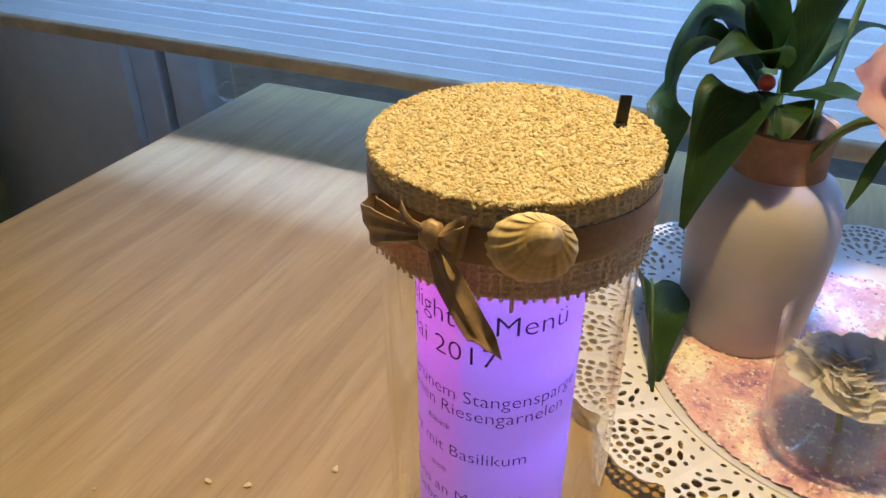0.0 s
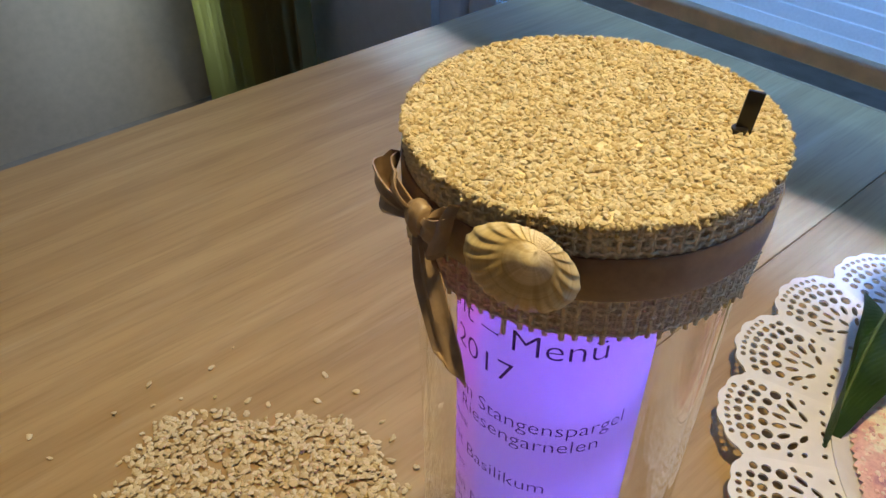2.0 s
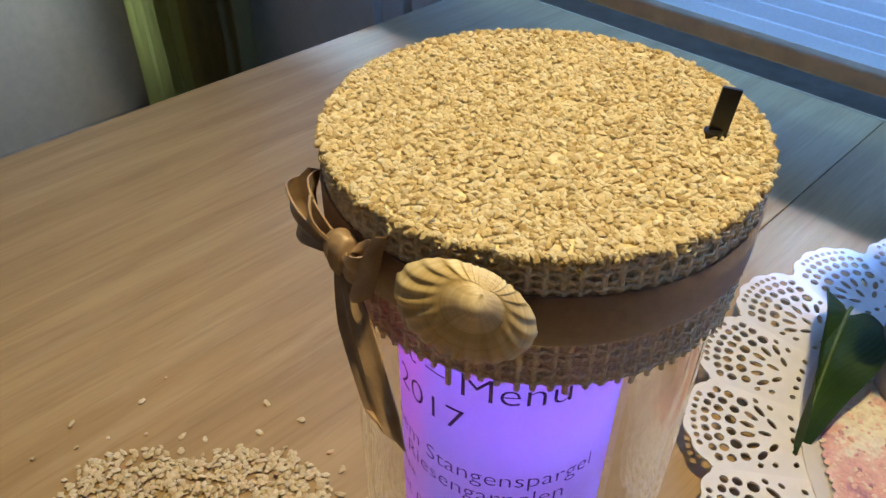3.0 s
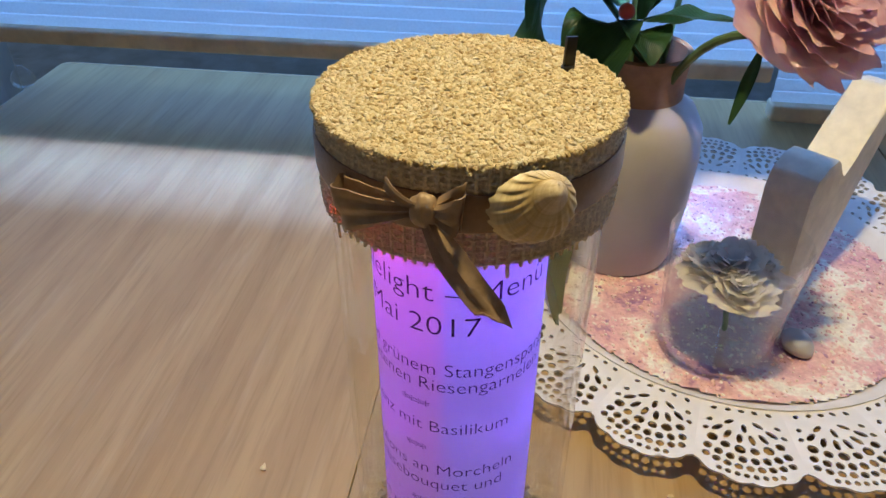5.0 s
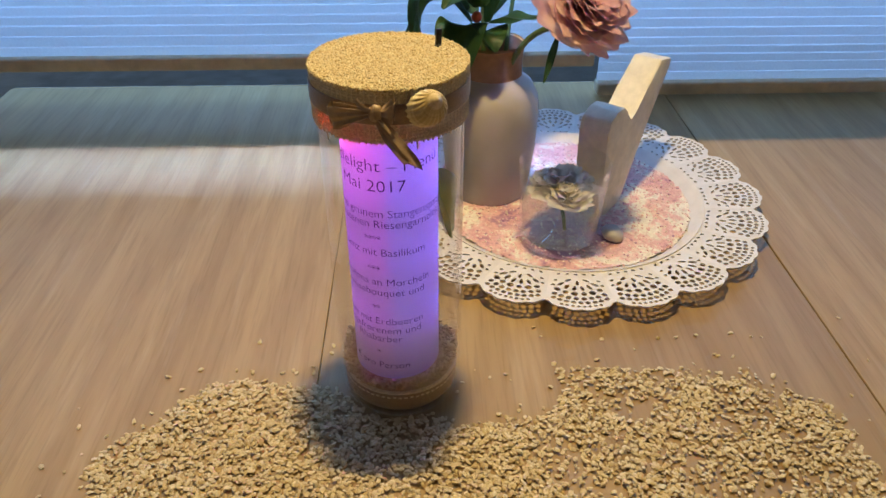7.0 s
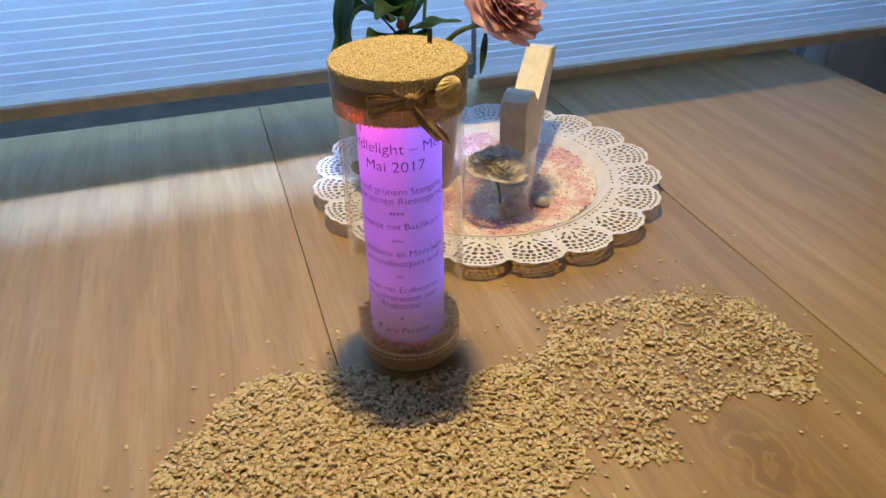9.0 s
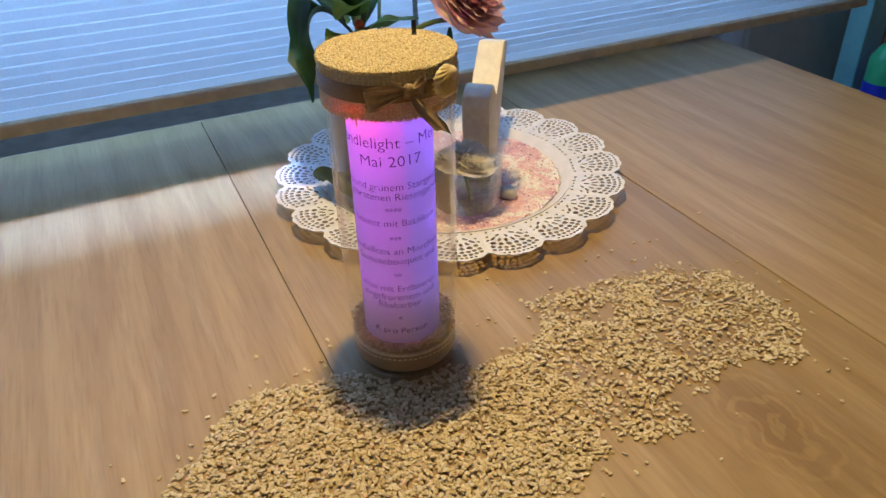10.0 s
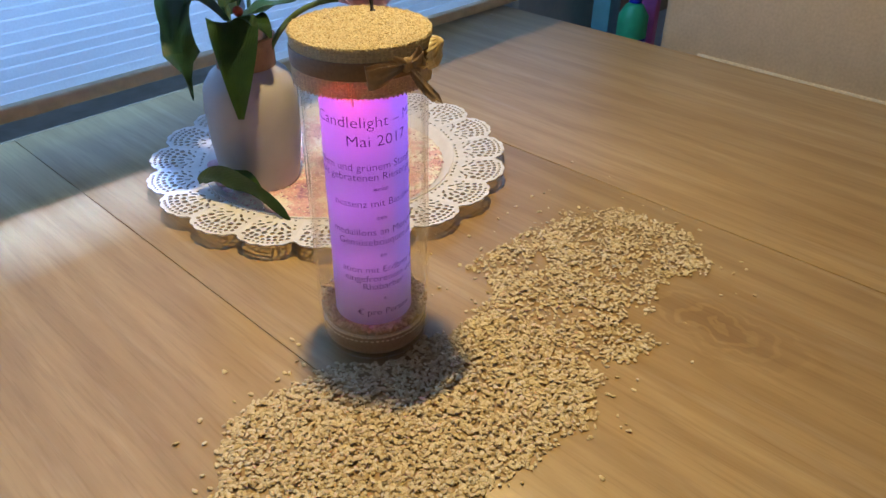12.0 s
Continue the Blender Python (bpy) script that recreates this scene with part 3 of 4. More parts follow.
for name, x, y, w, h, m, label in (("packet", 1.250, 0.700, 0.030, 0.15, PINK_CARD, "pink upright packet beside the bottle"), ("packet", 1.215, 0.79, 0.06, 0.26, TEAL_CARD, "pale teal upright box behind the bottle")):
    ob = new(name, mesh_of(name, box(bmesh.new(), -w, w, -0.02, 0.02, 0, h, 0.003), m))
    ob.matrix_world = pose(x, y, 0.5205, 0, 0, 20)
    tagged(ob, label, "packet")
setting("trim", box(bmesh.new(), 1.275, 1.36, 0.842, 0.859, 0.0, 2.4, 0.003), COLLAR)

# ---- the lit menu tube ----
CX, CY = -0.056, 0.181
menu = thing("menu_tube", "clear glass tube with a lit menu scroll and a chip-covered lid", "decoration", pose(CX, CY, TOP + 0.002))
H0 = TOP + 0.002


def up(z):
    return z - H0


GR, PR = 0.0393, 0.0267
part("glass", lathe([(0, 0.0), (GR - 0.0095, 0.0), (GR - 0.004, 0.0014), (GR - 0.0011, 0.0048), (GR, 0.0100), (GR, 0.02), (GR, up(0.962)), (GR - 0.0009, up(0.963)), (GR - 0.0018, up(0.962)), (GR - 0.0018, 0.02), (GR - 0.0018, 0.0100), (GR - 0.0036, 0.0062), (GR - 0.008, 0.005), (0, 0.005)], 96), TUBE_GLASS, menu, "clear glass tube")
scroll = part("paper_roll", lathe([(PR, up(0.7795)), (PR, up(0.958)), (PR - 0.0003, up(0.958)), (PR - 0.0003, up(0.7795)), (PR, up(0.7795))], 96), PAPER, menu, "white paper scroll lit from inside in violet", pose(-0.0017, -0.0014, 0))
TEXT_AZ = radians(-113)


def lettering(words, z, size, width=None, lean=0.0):
    z += -0.0042 if "*" in words else -0.0024
    cu = bpy.data.curves.new("lettering", 'FONT')
    cu.body, cu.size, cu.align_x, cu.resolution_u = words, size, 'CENTER', 3
    cu.offset = 0.0 if "*" in words else -0.012 * size
    tmp = bpy.data.objects.new("lettering", cu)
    me = bpy.data.meshes.new_from_object(tmp)
    bpy.data.objects.remove(tmp)
    bm = bmesh.new()
    bm.from_mesh(me)
    xs = [v.co.x for v in bm.verts]
    k = width / (max(xs) - min(xs)) if width else 1.0
    bmesh.ops.subdivide_edges(bm, edges=[e for e in bm.edges if abs(e.verts[0].co.x - e.verts[1].co.x) > 0.0015], cuts=1)
    for v in bm.verts:
        a = TEXT_AZ + lean + v.co.x * k / PR
        v.co = ((PR + 0.00022) * math.cos(a), (PR + 0.00022) * math.sin(a), up(z) + v.co.y)
    part("lettering", bm, INK, scroll, "dark printed menu words", None, False)


lettering("Candlelight – Menü", 0.9285, 0.0100, 0.084)
lettering("Mai 2017", 0.9165, 0.0100, 0.0392)
for words, z in (("weißem und grünem Stangenspargel", 0.9005), ("mit gebratenen Riesengarnelen", 0.8937), ("****", 0.8860), ("nessenz mit Basilikum", 0.8752), ("***", 0.8655), ("medaillons an Morcheln", 0.8545),
                 ("Gemüsebouquet und", 0.8470), ("**", 0.8375), ("ation mit Erdbeeren", 0.8255), ("eingefrorenem und", 0.8185), ("Rhabarber", 0.8120), ("*", 0.8025), ("€ pro Person", 0.7905)):
    lettering(words, z, 0.0071 if "*" not in words else 0.0060)

FR = GR - 0.0026
part("base_ribbon", lathe([(FR - 0.0022, 0.0062), (FR - 0.0004, 0.0088), (FR, 0.0110), (FR, 0.0195), (FR - 0.0003, 0.0205), (FR - 0.0009, 0.0205), (FR - 0.0009, 0.0110), (FR - 0.0028, 0.0062), (FR - 0.0022, 0.0062)], 96, True), FOOT_SATIN, menu, "brown satin ribbon inside the foot")
bm = bmesh.new()
for i in range(64):
    a = 2 * math.pi * i / 64
    bmesh.ops.create_cube(bm, size=1, matrix=pose((FR + 0.0002) * math.cos(a), (FR + 0.0002) * math.sin(a), 0.0188 + 0.0002 * math.sin(i * 2.3), 0, 0, math.degrees(a)) @ Matrix.Diagonal((0.0005, 0.0021, 0.0008, 1)))
part("stitching", bm, BURLAP_THREAD, menu, "pale dashed stitching on the ribbon")
part("base_trim", lathe([(FR - 0.0008, 0.0207), (FR, 0.0213), (FR, 0.0224), (FR - 0.0008, 0.0230), (FR - 0.0016, 0.0230), (FR - 0.0016, 0.0207), (FR - 0.0008, 0.0207)], 120, True, lambda a, z: 0.006 * math.sin(a * 60)), BURLAP_THREAD, menu, "stitched burlap edge")
rng = np.random.default_rng(3)
spots = []
for k in range(2600):
    a, r = rng.uniform(0, 6.283), (GR - 0.0026) * math.sqrt(rng.uniform(0, 1))
    bank = max(0, (r - 0.027) / 0.010) ** 1.3
    lift = 0.0125 * bank * (0.45 + 0.55 * abs(math.sin(a - 0.9))) + 0.0022 * bank * noise.noise(Vector((5 * math.cos(a), 5 * math.sin(a), 0)))
    spots.append((r * math.cos(a), r * math.sin(a), rng.uniform(0.0225, 0.0245) + lift * rng.uniform(0.35, 1.0), rng.uniform(0.0012, 0.0020), 0.55))
part("base_core", lathe([(0, 0.0062), (FR - 0.0034, 0.0064), (FR - 0.0012, 0.0100), (FR - 0.0012, 0.0225), (0, 0.0225)], 48), INNER_CHIPS, menu)
tagged(chip_field(spots, INNER_CHIPS, "base_chips", menu), "brown wood chips filling the foot", "", "", "stuff")

LT = up(0.9762)
lid = part("lid", lathe([(0, LT - 0.010), (0.0400, LT - 0.010), (0.0407, LT - 0.008), (0.0407, LT - 0.001), (0.0400, LT), (0, LT)], 96), LID_CORE, menu, "round lid covered with yellow chips")
part("burlap_band", lathe([(0.0406, up(0.9485)), (0.0409, up(0.952)), (0.0408, up(0.958)), (0.0408, up(0.967)), (0.0408, up(0.9760)), (0.0405, up(0.9767)), (0.0402, up(0.9750)), (0.0402, up(0.9485)), (0.0406, up(0.9485))], 180, True,
     lambda a, z: 0.004 * math.sin(a * 92) + 0.006 * noise.noise(Vector((8 * math.cos(a), 8 * math.sin(a), z * 400)))), BURLAP, lid, "woven natural burlap band")


def thread_ring(bm, r, z, thick, count, phase):
    """One crosswise thread that goes over and under the upright ones."""
    rings = []
    for i in range(count * 4):
        a = 2 * math.pi * i / (count * 4)
        rr = r + 0.00035 * math.cos(a * count + phase) + 0.0003 * noise.noise(Vector((9 * math.cos(a), 9 * math.sin(a), z * 900)))
        zz = z + 0.0005 * noise.noise(Vector((6 * math.cos(a), 6 * math.sin(a), z * 500)))
        w = thick * (1 + 0.3 * noise.noise(Vector((20 * math.cos(a), 20 * math.sin(a), z * 700))))
        rings.append([bm.verts.new(((rr + dr * w * 0.6) * math.cos(a), (rr + dr * w * 0.6) * math.sin(a), zz + dz * w)) for dr, dz in ((0, -1), (1, -0.4), (1, 0.4), (0, 1))])
    for a, b in zip(rings, rings[1:] + rings[:1]):
        for k in range(3):
            bm.faces.new((a[k], b[k], b[k + 1], a[k + 1]))


bm = bmesh.new()
for i, z in enumerate((0.9495, 0.9513, 0.9531, 0.9549, 0.9567, 0.9584, 0.9701, 0.9717, 0.9733, 0.9748)):
    thread_ring(bm, 0.0410, up(z), 0.00042, 88, math.pi * (i % 2))
part("crosswise_threads", bm, BURLAP_THREAD, lid, "pale crosswise burlap threads")
bm = bmesh.new()
for i in range(88):
    a = 2 * math.pi * (i + 0.25 * noise.noise(Vector((i * 0.7, 0, 0)))) / 88
    low = 0.9480 - 0.0016 * abs(noise.noise(Vector((i * 1.7, 3, 0)))) - (0.003 if i % 17 == 3 else 0)
    for z0, z1 in ((low, 0.9590), (0.9690, 0.9758)):
        rows = []
        for k in range(7):
            z = z0 + (z1 - z0) * k / 6
            r, w = 0.0410 + 0.00012 * math.sin(k * 2.1 + i), 0.0150 * (1 + 0.25 * noise.noise(Vector((i, k, 1))))
            rows.append([bm.verts.new(((r + dr) * math.cos(a + d * w), (r + dr) * math.sin(a + d * w), up(z))) for d, dr in ((-1, -0.0002), (-0.4, 0.00025), (0.4, 0.00025), (1, -0.0002))])
        for p, q in zip(rows, rows[1:]):
            for k in range(3):
                bm.faces.new((p[k], p[k + 1], q[k + 1], q[k]))
part("upright_threads", bm, BURLAP_THREAD, lid, "frayed upright burlap threads")
part("ribbon", lathe([(0.0416, up(0.9590)), (0.0420, up(0.9600)), (0.0420, up(0.9680)), (0.0416, up(0.9692)), (0.0411, up(0.9692)), (0.0411, up(0.9590)), (0.0416, up(0.9590))], 128, True,
     lambda a, z: 0.003 * noise.noise(Vector((5 * math.cos(a), 5 * math.sin(a), 0)))), SATIN, lid, "brown satin ribbon")
spots = []
for k in range(8200):
    a, r = rng.uniform(0, 6.283), 0.0405 * math.sqrt(rng.uniform(0, 1))
    spots.append((r * math.cos(a), r * math.sin(a), LT + rng.uniform(0.0, 0.0006) - 0.0010 * max(0, (r - 0.0385) / 0.003), rng.uniform(0.00055, 0.00105), 0.52))
for k in range(2000):
    a = rng.uniform(0, 6.283)
    r = 0.0406 + rng.uniform(-0.0006, 0.0007)
    spots.append((r * math.cos(a), r * math.sin(a), LT + 0.0006 - abs(rng.normal(0, 0.0010)), rng.uniform(0.0005, 0.0010), 0.7))
tagged(chip_field(spots, LID_CHIPS, "chip_layer", lid), "glued pale yellow chips", "", "", "stuff")

# black pull tab standing in the lid
tab = prism([(-0.0017, 0), (0.0017, 0), (0.0019, 0.0098), (-0.0016, 0.0098)], 0.0012, 0.0003)
part("pull_tab", tab, BLACK, lid, "black plastic pull tab", pose(-0.0303 - CX, 0.1990 - CY, LT - 0.0005, -6, 5, 30))
part("tab_slot", lathe([(0, 0), (0.0017, 0), (0.0017, 0.0012), (0, 0.0012)], 14), BLACK, lid, "dark slot", pose(-0.0306 - CX, 0.1983 - CY, LT + 0.0002))


def at_rim(az, r, z):
    """A pose on the tube's side: x along the rim, y inwards, z up."""
    a = radians(az)
    return pose(r * math.cos(a), r * math.sin(a), up(z), 0, 0, az + 90)


BOW_AZ = -97.0
bow_pose = at_rim(BOW_AZ, 0.0425, 0.9662)


def on_band(x, off, z):
    """A place round the band in the bow's own frame: x along the rim, off away from it, z up."""
    a = x / 0.0425
    r = 0.0425 + off
    return Vector((r * math.sin(a), 0.0425 - r * math.cos(a), z))


def ribbon_sheet(rows, thick=0.00035):
    bm = bmesh.new()
    made = [[bm.verts.new(p) for p in row] for row in rows]
    for p, q in zip(made, made[1:]):
        for k in range(len(p) - 1):
            bm.faces.new((p[k], p[k + 1], q[k + 1], q[k]))
    bmesh.ops.recalc_face_normals(bm, faces=bm.faces)
    bmesh.ops.solidify(bm, geom=list(bm.faces), thickness=thick)
    return bm


knot_bm = bmesh.new()
bmesh.ops.create_uvsphere(knot_bm, u_segments=28, v_segments=18, radius=1)
for v in knot_bm.verts:
    fold = 1 + 0.10 * math.cos(v.co.x * 9 + v.co.z * 1.5) + 0.12 * noise.noise(v.co * 2.1)
    v.co = Vector((v.co.x * 0.0036 * fold, v.co.y * 0.0027 * fold - 0.0018, v.co.z * 0.0045 * (0.9 + 0.1 * fold)))
bow = part("bow_knot", knot_bm, SATIN_BOW, menu, "brown satin bow", bow_pose)
for sgn, length, drop, girth in ((-1, 0.0215, -0.0052, 0.0046), (1, 0.0072, 0.0008, 0.0040)):
    rows = []
    for i in range(41):
        t = i / 40
        out = 1 - abs(2 * t - 1)
        reach = math.sin(math.pi * t) ** 0.75 if sgn > 0 else 1 - (2 * t - 1) ** 2 * (0.9 + 0.1 * abs(2 * t - 1))
        x = sgn * (0.0012 + length * reach)
        front = t < 0.5
        off = 0.0006 + (0.0034 if front else 0.0010) * math.sin(math.pi * min(1, out * 0.98 + 0.02)) ** 0.7 + (0.0012 if front else 0.0)
        half = 0.0013 + girth * min(1, out * 2.2) ** 0.8
        row = []
        for k in range(13):
            u = k / 12 * 2 - 1
            pleat = 0.00055 * math.cos(u * 8 + sgn) * max(0, 1 - out * 0.8) + 0.0007 * noise.noise(Vector((u * 1.5, t * 4, sgn * 3)))
            tilt = 0.0012 * u * (1 if front else -1) * out
            row.append(on_band(x + sgn * 0.0008 * u * out, off + pleat + tilt, half * u + drop * reach ** 1.4 + 0.0010 * reach * (0 if front else 1)))
        rows.append(row)
    part("loop", ribbon_sheet(rows), SATIN_BOW, bow)
rows = []
for i in range(25):
    t = i / 24
    mid = Vector((0.0012 + 0.0180 * t, -0.0028 - 0.0046 * t ** 0.7, -0.0022 - 0.0220 * t - 0.0012 * math.sin(math.pi * t)))
    half = 0.0019 + 0.0019 * min(1, t * 3.2)
    side = Vector((0.86, 0.42 - 0.10 * t, 0.34)).normalized()
    row = []
    for k in range(9):
        u = k / 8 * 2 - 1
        cut = 0.0042 * max(0, (t - 0.86) / 0.14) * u
        row.append(mid + side * half * u + Vector((0, -0.00045 * math.cos(u * 6.5) * (1 - 0.5 * t) + 0.0006 * u * u, -cut)))
    rows.append(row)
part("tail", ribbon_sheet(rows), SATIN_BOW, bow)
rows = []
for i in range(11):
    t = i / 10
    mid = on_band(-0.001 - 0.0075 * t, 0.0030 + 0.0016 * math.sin(math.pi * t), 0.0016 + 0.0046 * t)
    rows.append([mid + Vector((0.25, -0.1, 0.9)) * 0.0016 * (0.4 + 0.6 * min(1, t * 2)) * (k / 4 * 2 - 1) + Vector((0, -0.0003 * math.cos(k * 2.0), 0)) for k in range(5)])
part("tail", ribbon_sheet(rows), SATIN_BOW, bow)


def shell_mesh(w, ribs=34):
    """A cockle: beak at the origin, fan along -z, bulging to -y, with ribs that grow towards the margin."""
    bm = bmesh.new()
    uv = bm.loops.layers.uv.new("UVMap")
    nr, na, made, rings = 26, 272, {}, []
    tip = bm.verts.new((0, -0.335 * w, 0.0))
    made[tip] = (0.5, 0.0)
    for i in range(1, nr + 1):
        t = i / nr
        ring = []
        for j in range(na):
            ph = (j / na * 2 - 1) * math.pi
            p, q = math.cos(ph) / 0.56, math.sin(ph) / 0.68
            k = 0.50 / 0.56
            reach = w * (p * k + math.sqrt(p * p * k * k - (p * p + q * q) * (k * k - 1))) / (p * p + q * q)
            fan = max(0.0, min(1.0, (2.35 - abs(ph)) / 0.5))
            rib = (0.5 + 0.5 * math.cos(ph / math.pi * ribs * math.pi)) * fan
            grow = max(0.0, min(1.0, (t - 0.46) / 0.34))
            rr = reach * t * (1 + 0.03 * rib * max(0, t - 0.8) / 0.2)
            along, over = rr * math.cos(ph) / w - 0.50, rr * math.sin(ph) / w
            flat = min(1.0, (along / 0.575) ** 2 + (over / 0.70) ** 2)
            beak = 0.16 * math.exp(-((rr * math.cos(ph) / w - 0.07) ** 2 + over ** 2) / 0.040)
            dome = 0.40 * math.sqrt(1 - flat) + beak * (1 - t ** 4)
            crease = -0.011 * math.exp(-((t - 0.43) / 0.03) ** 2) * fan
            h = w * (dome + crease + 0.038 * rib * grow * (1.15 - 0.3 * t))
            v = bm.verts.new((rr * math.sin(ph), -h, -rr * math.cos(ph)))
            made[v] = (j / na, t)
            ring.append(v)
        rings.append(ring)

    def face(*vs):
        f = bm.faces.new(vs)
        for l in f.loops:
            l[uv].uv = made[l.vert]
    for j in range(na):
        face(tip, rings[0][j], rings[0][(j + 1) % na])
    for a, b in zip(rings, rings[1:]):
        for j in range(na):
            face(a[j], b[j], b[(j + 1) % na], a[(j + 1) % na])
    return bm


part("shell", shell_mesh(0.0168), SHELL, menu, "cream ribbed cockle shell", at_rim(-60.0, 0.0424, 0.9742) @ pose(0, 0, 0, 0, 24, 0))


def led(name, place, watts, colour, size):
    d = bpy.data.lights.new(name, 'POINT')
    d.energy, d.color, d.shadow_soft_size = watts, colour, size
    ob = new(name, d)
    ob.location = place
    return ob


# hidden sheet, added to keep the blue and magenta light apart
part("colour_divider", box(bmesh.new(), -0.0004, 0.0004, -0.0240, 0.0240, up(0.786), up(0.958)), PAPER, scroll, "", pose(0, 0, 0, 0, 0, -4))
# coloured leds under the lid; the three lower pairs are added to brighten the paper
for z, k in ((0.950, 1.1), (0.912, 0.45), (0.870, 0.36), (0.828, 0.30)):
    for name, az, watts, colour in (("scroll_light_blue", -18, 0.060, (0.17, 0.12, 1.0)), ("scroll_light_magenta", -150, 0.036, (0.66, 0.08, 1.0))):
        led(name, (CX + 0.011 * math.cos(radians(az)), CY + 0.011 * math.sin(radians(az)), z), watts * k, colour, 0.003)
a_red = radians(-146)
led("led_red", (CX + 0.0335 * math.cos(a_red), CY + 0.0335 * math.sin(a_red), 0.952), 0.038, (1.0, 0.06, 0.02), 0.002)

# ---- lace-edged tray ----
TX, TY = 0.091, 0.411
tray = thing("lace_tray", "cream metal tray with a pierced lace rim, filled with pink sand", "tray", pose(TX, TY, TOP))
part("bowl", lathe([(0, 0.0012), (0.108, 0.0012), (0.116, 0.0035), (0.1225, 0.010), (0.1262, 0.0118), (0.1262, 0.0131), (0.1215, 0.0113), (0.115, 0.0050), (0.107, 0.0028), (0, 0.0028)], 128), LACE, tray)


def lace_sector(n):
    """One scallop of the rim: a pierced plate between two radii."""
    bm = bmesh.new()
    half = math.pi / n
    inner, base, big = 0.1260, 0.1330, 0.0450

    def loop(pts):
        vs = [bm.verts.new((x, y, 0)) for x, y in pts]
        for i in range(len(vs)):
            bm.edges.new((vs[i], vs[(i + 1) % len(vs)]))
    out = [(inner * math.sin(-half + 2 * half * i / 8), inner * math.cos(-half + 2 * half * i / 8)) for i in range(9)]
    arc = []
    for i in range(41):
        p = radians(40 - 80 * i / 40)
        bulge = big + 0.0015 * abs(math.sin(p * 10.5)) - 0.004 * (p / 0.7) ** 2
        x, y = bulge * math.sin(p), base + bulge * math.cos(p)
        lim = math.tan(half) * y
        arc.append((max(-lim, min(lim, x)), y))
    loop(out + arc)

    def hole(x, y, a, b, turn):
        p = math.atan2(x, y - base)
        if abs(x) + 0.0026 > math.tan(half) * y or math.hypot(x, y - base) + a > big - 0.004 * (p / 0.7) ** 2 - 0.0010 and abs(p) < 0.9:
            return
        c, s = math.cos(turn), math.sin(turn)
        loop([(x + a * math.cos(k) * c - b * math.sin(k) * s, y + a * math.cos(k) * s + b * math.sin(k) * c) for k in (2 * math.pi * i / 9 for i in range(9))])
    for rho, count, span, a, b in ((0.0085, 3, 55, 0.0032, 0.0014), (0.0165, 6, 52, 0.0036, 0.0016), (0.0240, 6, 42, 0.0024, 0.0024), (0.0305, 8, 38, 0.0024, 0.0022), (0.0358, 9, 34, 0.0020, 0.0021), (0.0408, 10, 27, 0.0015, 0.0015)):
        for i in range(count):
            p = radians(-span + 2 * span * i / (count - 1))
            wide = 1.18 if rho in (0.0240, 0.0360) and i % 2 else 1.0
            hole(rho * math.sin(p), base + 0.0005 + rho * math.cos(p), a * wide, b * wide, math.pi / 2 - p)
    for sgn in (-1, 1):
        for y, x in ((0.1290, 0.0065), (0.1292, 0.0135), (0.1385, 0.0165), (0.1450, 0.0188)):
            hole(sgn * x, y, 0.0017, 0.0013, sgn * 0.6)
    hole(0, 0.1292, 0.0017, 0.0013, 0)
    bmesh.ops.triangle_fill(bm, use_beauty=True, use_dissolve=False, edges=list(bm.edges))
    bmesh.ops.recalc_face_normals(bm, faces=bm.faces)
    bmesh.ops.solidify(bm, geom=list(bm.faces), thickness=0.0011)
    for v in bm.verts:
        r = math.hypot(v.co.x, v.co.y)
        v.co.z += 0.0118 + 0.0045 * (r - 0.126) / 0.052
    return bm


SCALLOPS = 20
first = part("lace_scallop", lace_sector(SCALLOPS), LACE, tray, "", pose(0, 0, 0, 0, 0, 13), False)
for i in range(1, SCALLOPS):
    ob = new("lace_scallop", first.data)
    ob.parent = tray
    ob.matrix_basis = pose(0, 0, 0, 0, 0, 13 + 360 / SCALLOPS * i)

bm = bmesh.new()
bmesh.ops.create_grid(bm, x_segments=90, y_segments=90, size=0.1175)
bmesh.ops.delete(bm, geom=[v for v in bm.verts if v.co.length > 0.1165], context='VERTS')
for v in bm.verts:
    v.co.z = 0.0060 + 0.0016 * noise.noise(v.co * 40) + 0.0009 * noise.noise(v.co * 160)
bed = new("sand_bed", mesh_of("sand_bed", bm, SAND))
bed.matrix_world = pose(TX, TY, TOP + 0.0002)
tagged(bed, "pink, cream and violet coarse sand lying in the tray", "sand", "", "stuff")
spots = []
for k in range(2600):
    a, r = rng.uniform(0, 6.283), 0.1150 * math.sqrt(rng.uniform(0, 1))
    spots.append((TX + r * math.cos(a), TY + r * math.sin(a), TOP + 0.0062 + 0.0016 * noise.noise(Vector((r * math.cos(a), r * math.sin(a), 0)) * 40), rng.uniform(0.0006, 0.0016), 0.7))
tagged(chip_field(spots, CRUMBS, "sand_crumbs"), "pink and cream coarse crumbs lying on the sand", "sand", "", "stuff")
SAND_Z = TOP + 0.0062


def pebble(x, y, r, material, label, name="pebble", z=SAND_Z):
    bm = bmesh.new()
    bmesh.ops.create_icosphere(bm, subdivisions=3, radius=1)
    for v in bm.verts:
        k = 1 + 0.14 * noise.noise(v.co * 1.4 + Vector((x * 90, y * 70, 0)))
        v.co = Vector((v.co.x * k * r, v.co.y * k * r * 0.85, v.co.z * k * r * 0.62))
    ob = new(name, mesh_of(name, bm, material))
    ob.matrix_world = pose(x, y, z + r * 0.45, 4, -3, x * 900)
    return tagged(ob, label, "pebble")


pebble(0.122, 0.342, 0.0105, CERAMIC, "smooth white pebble lying on the sand")
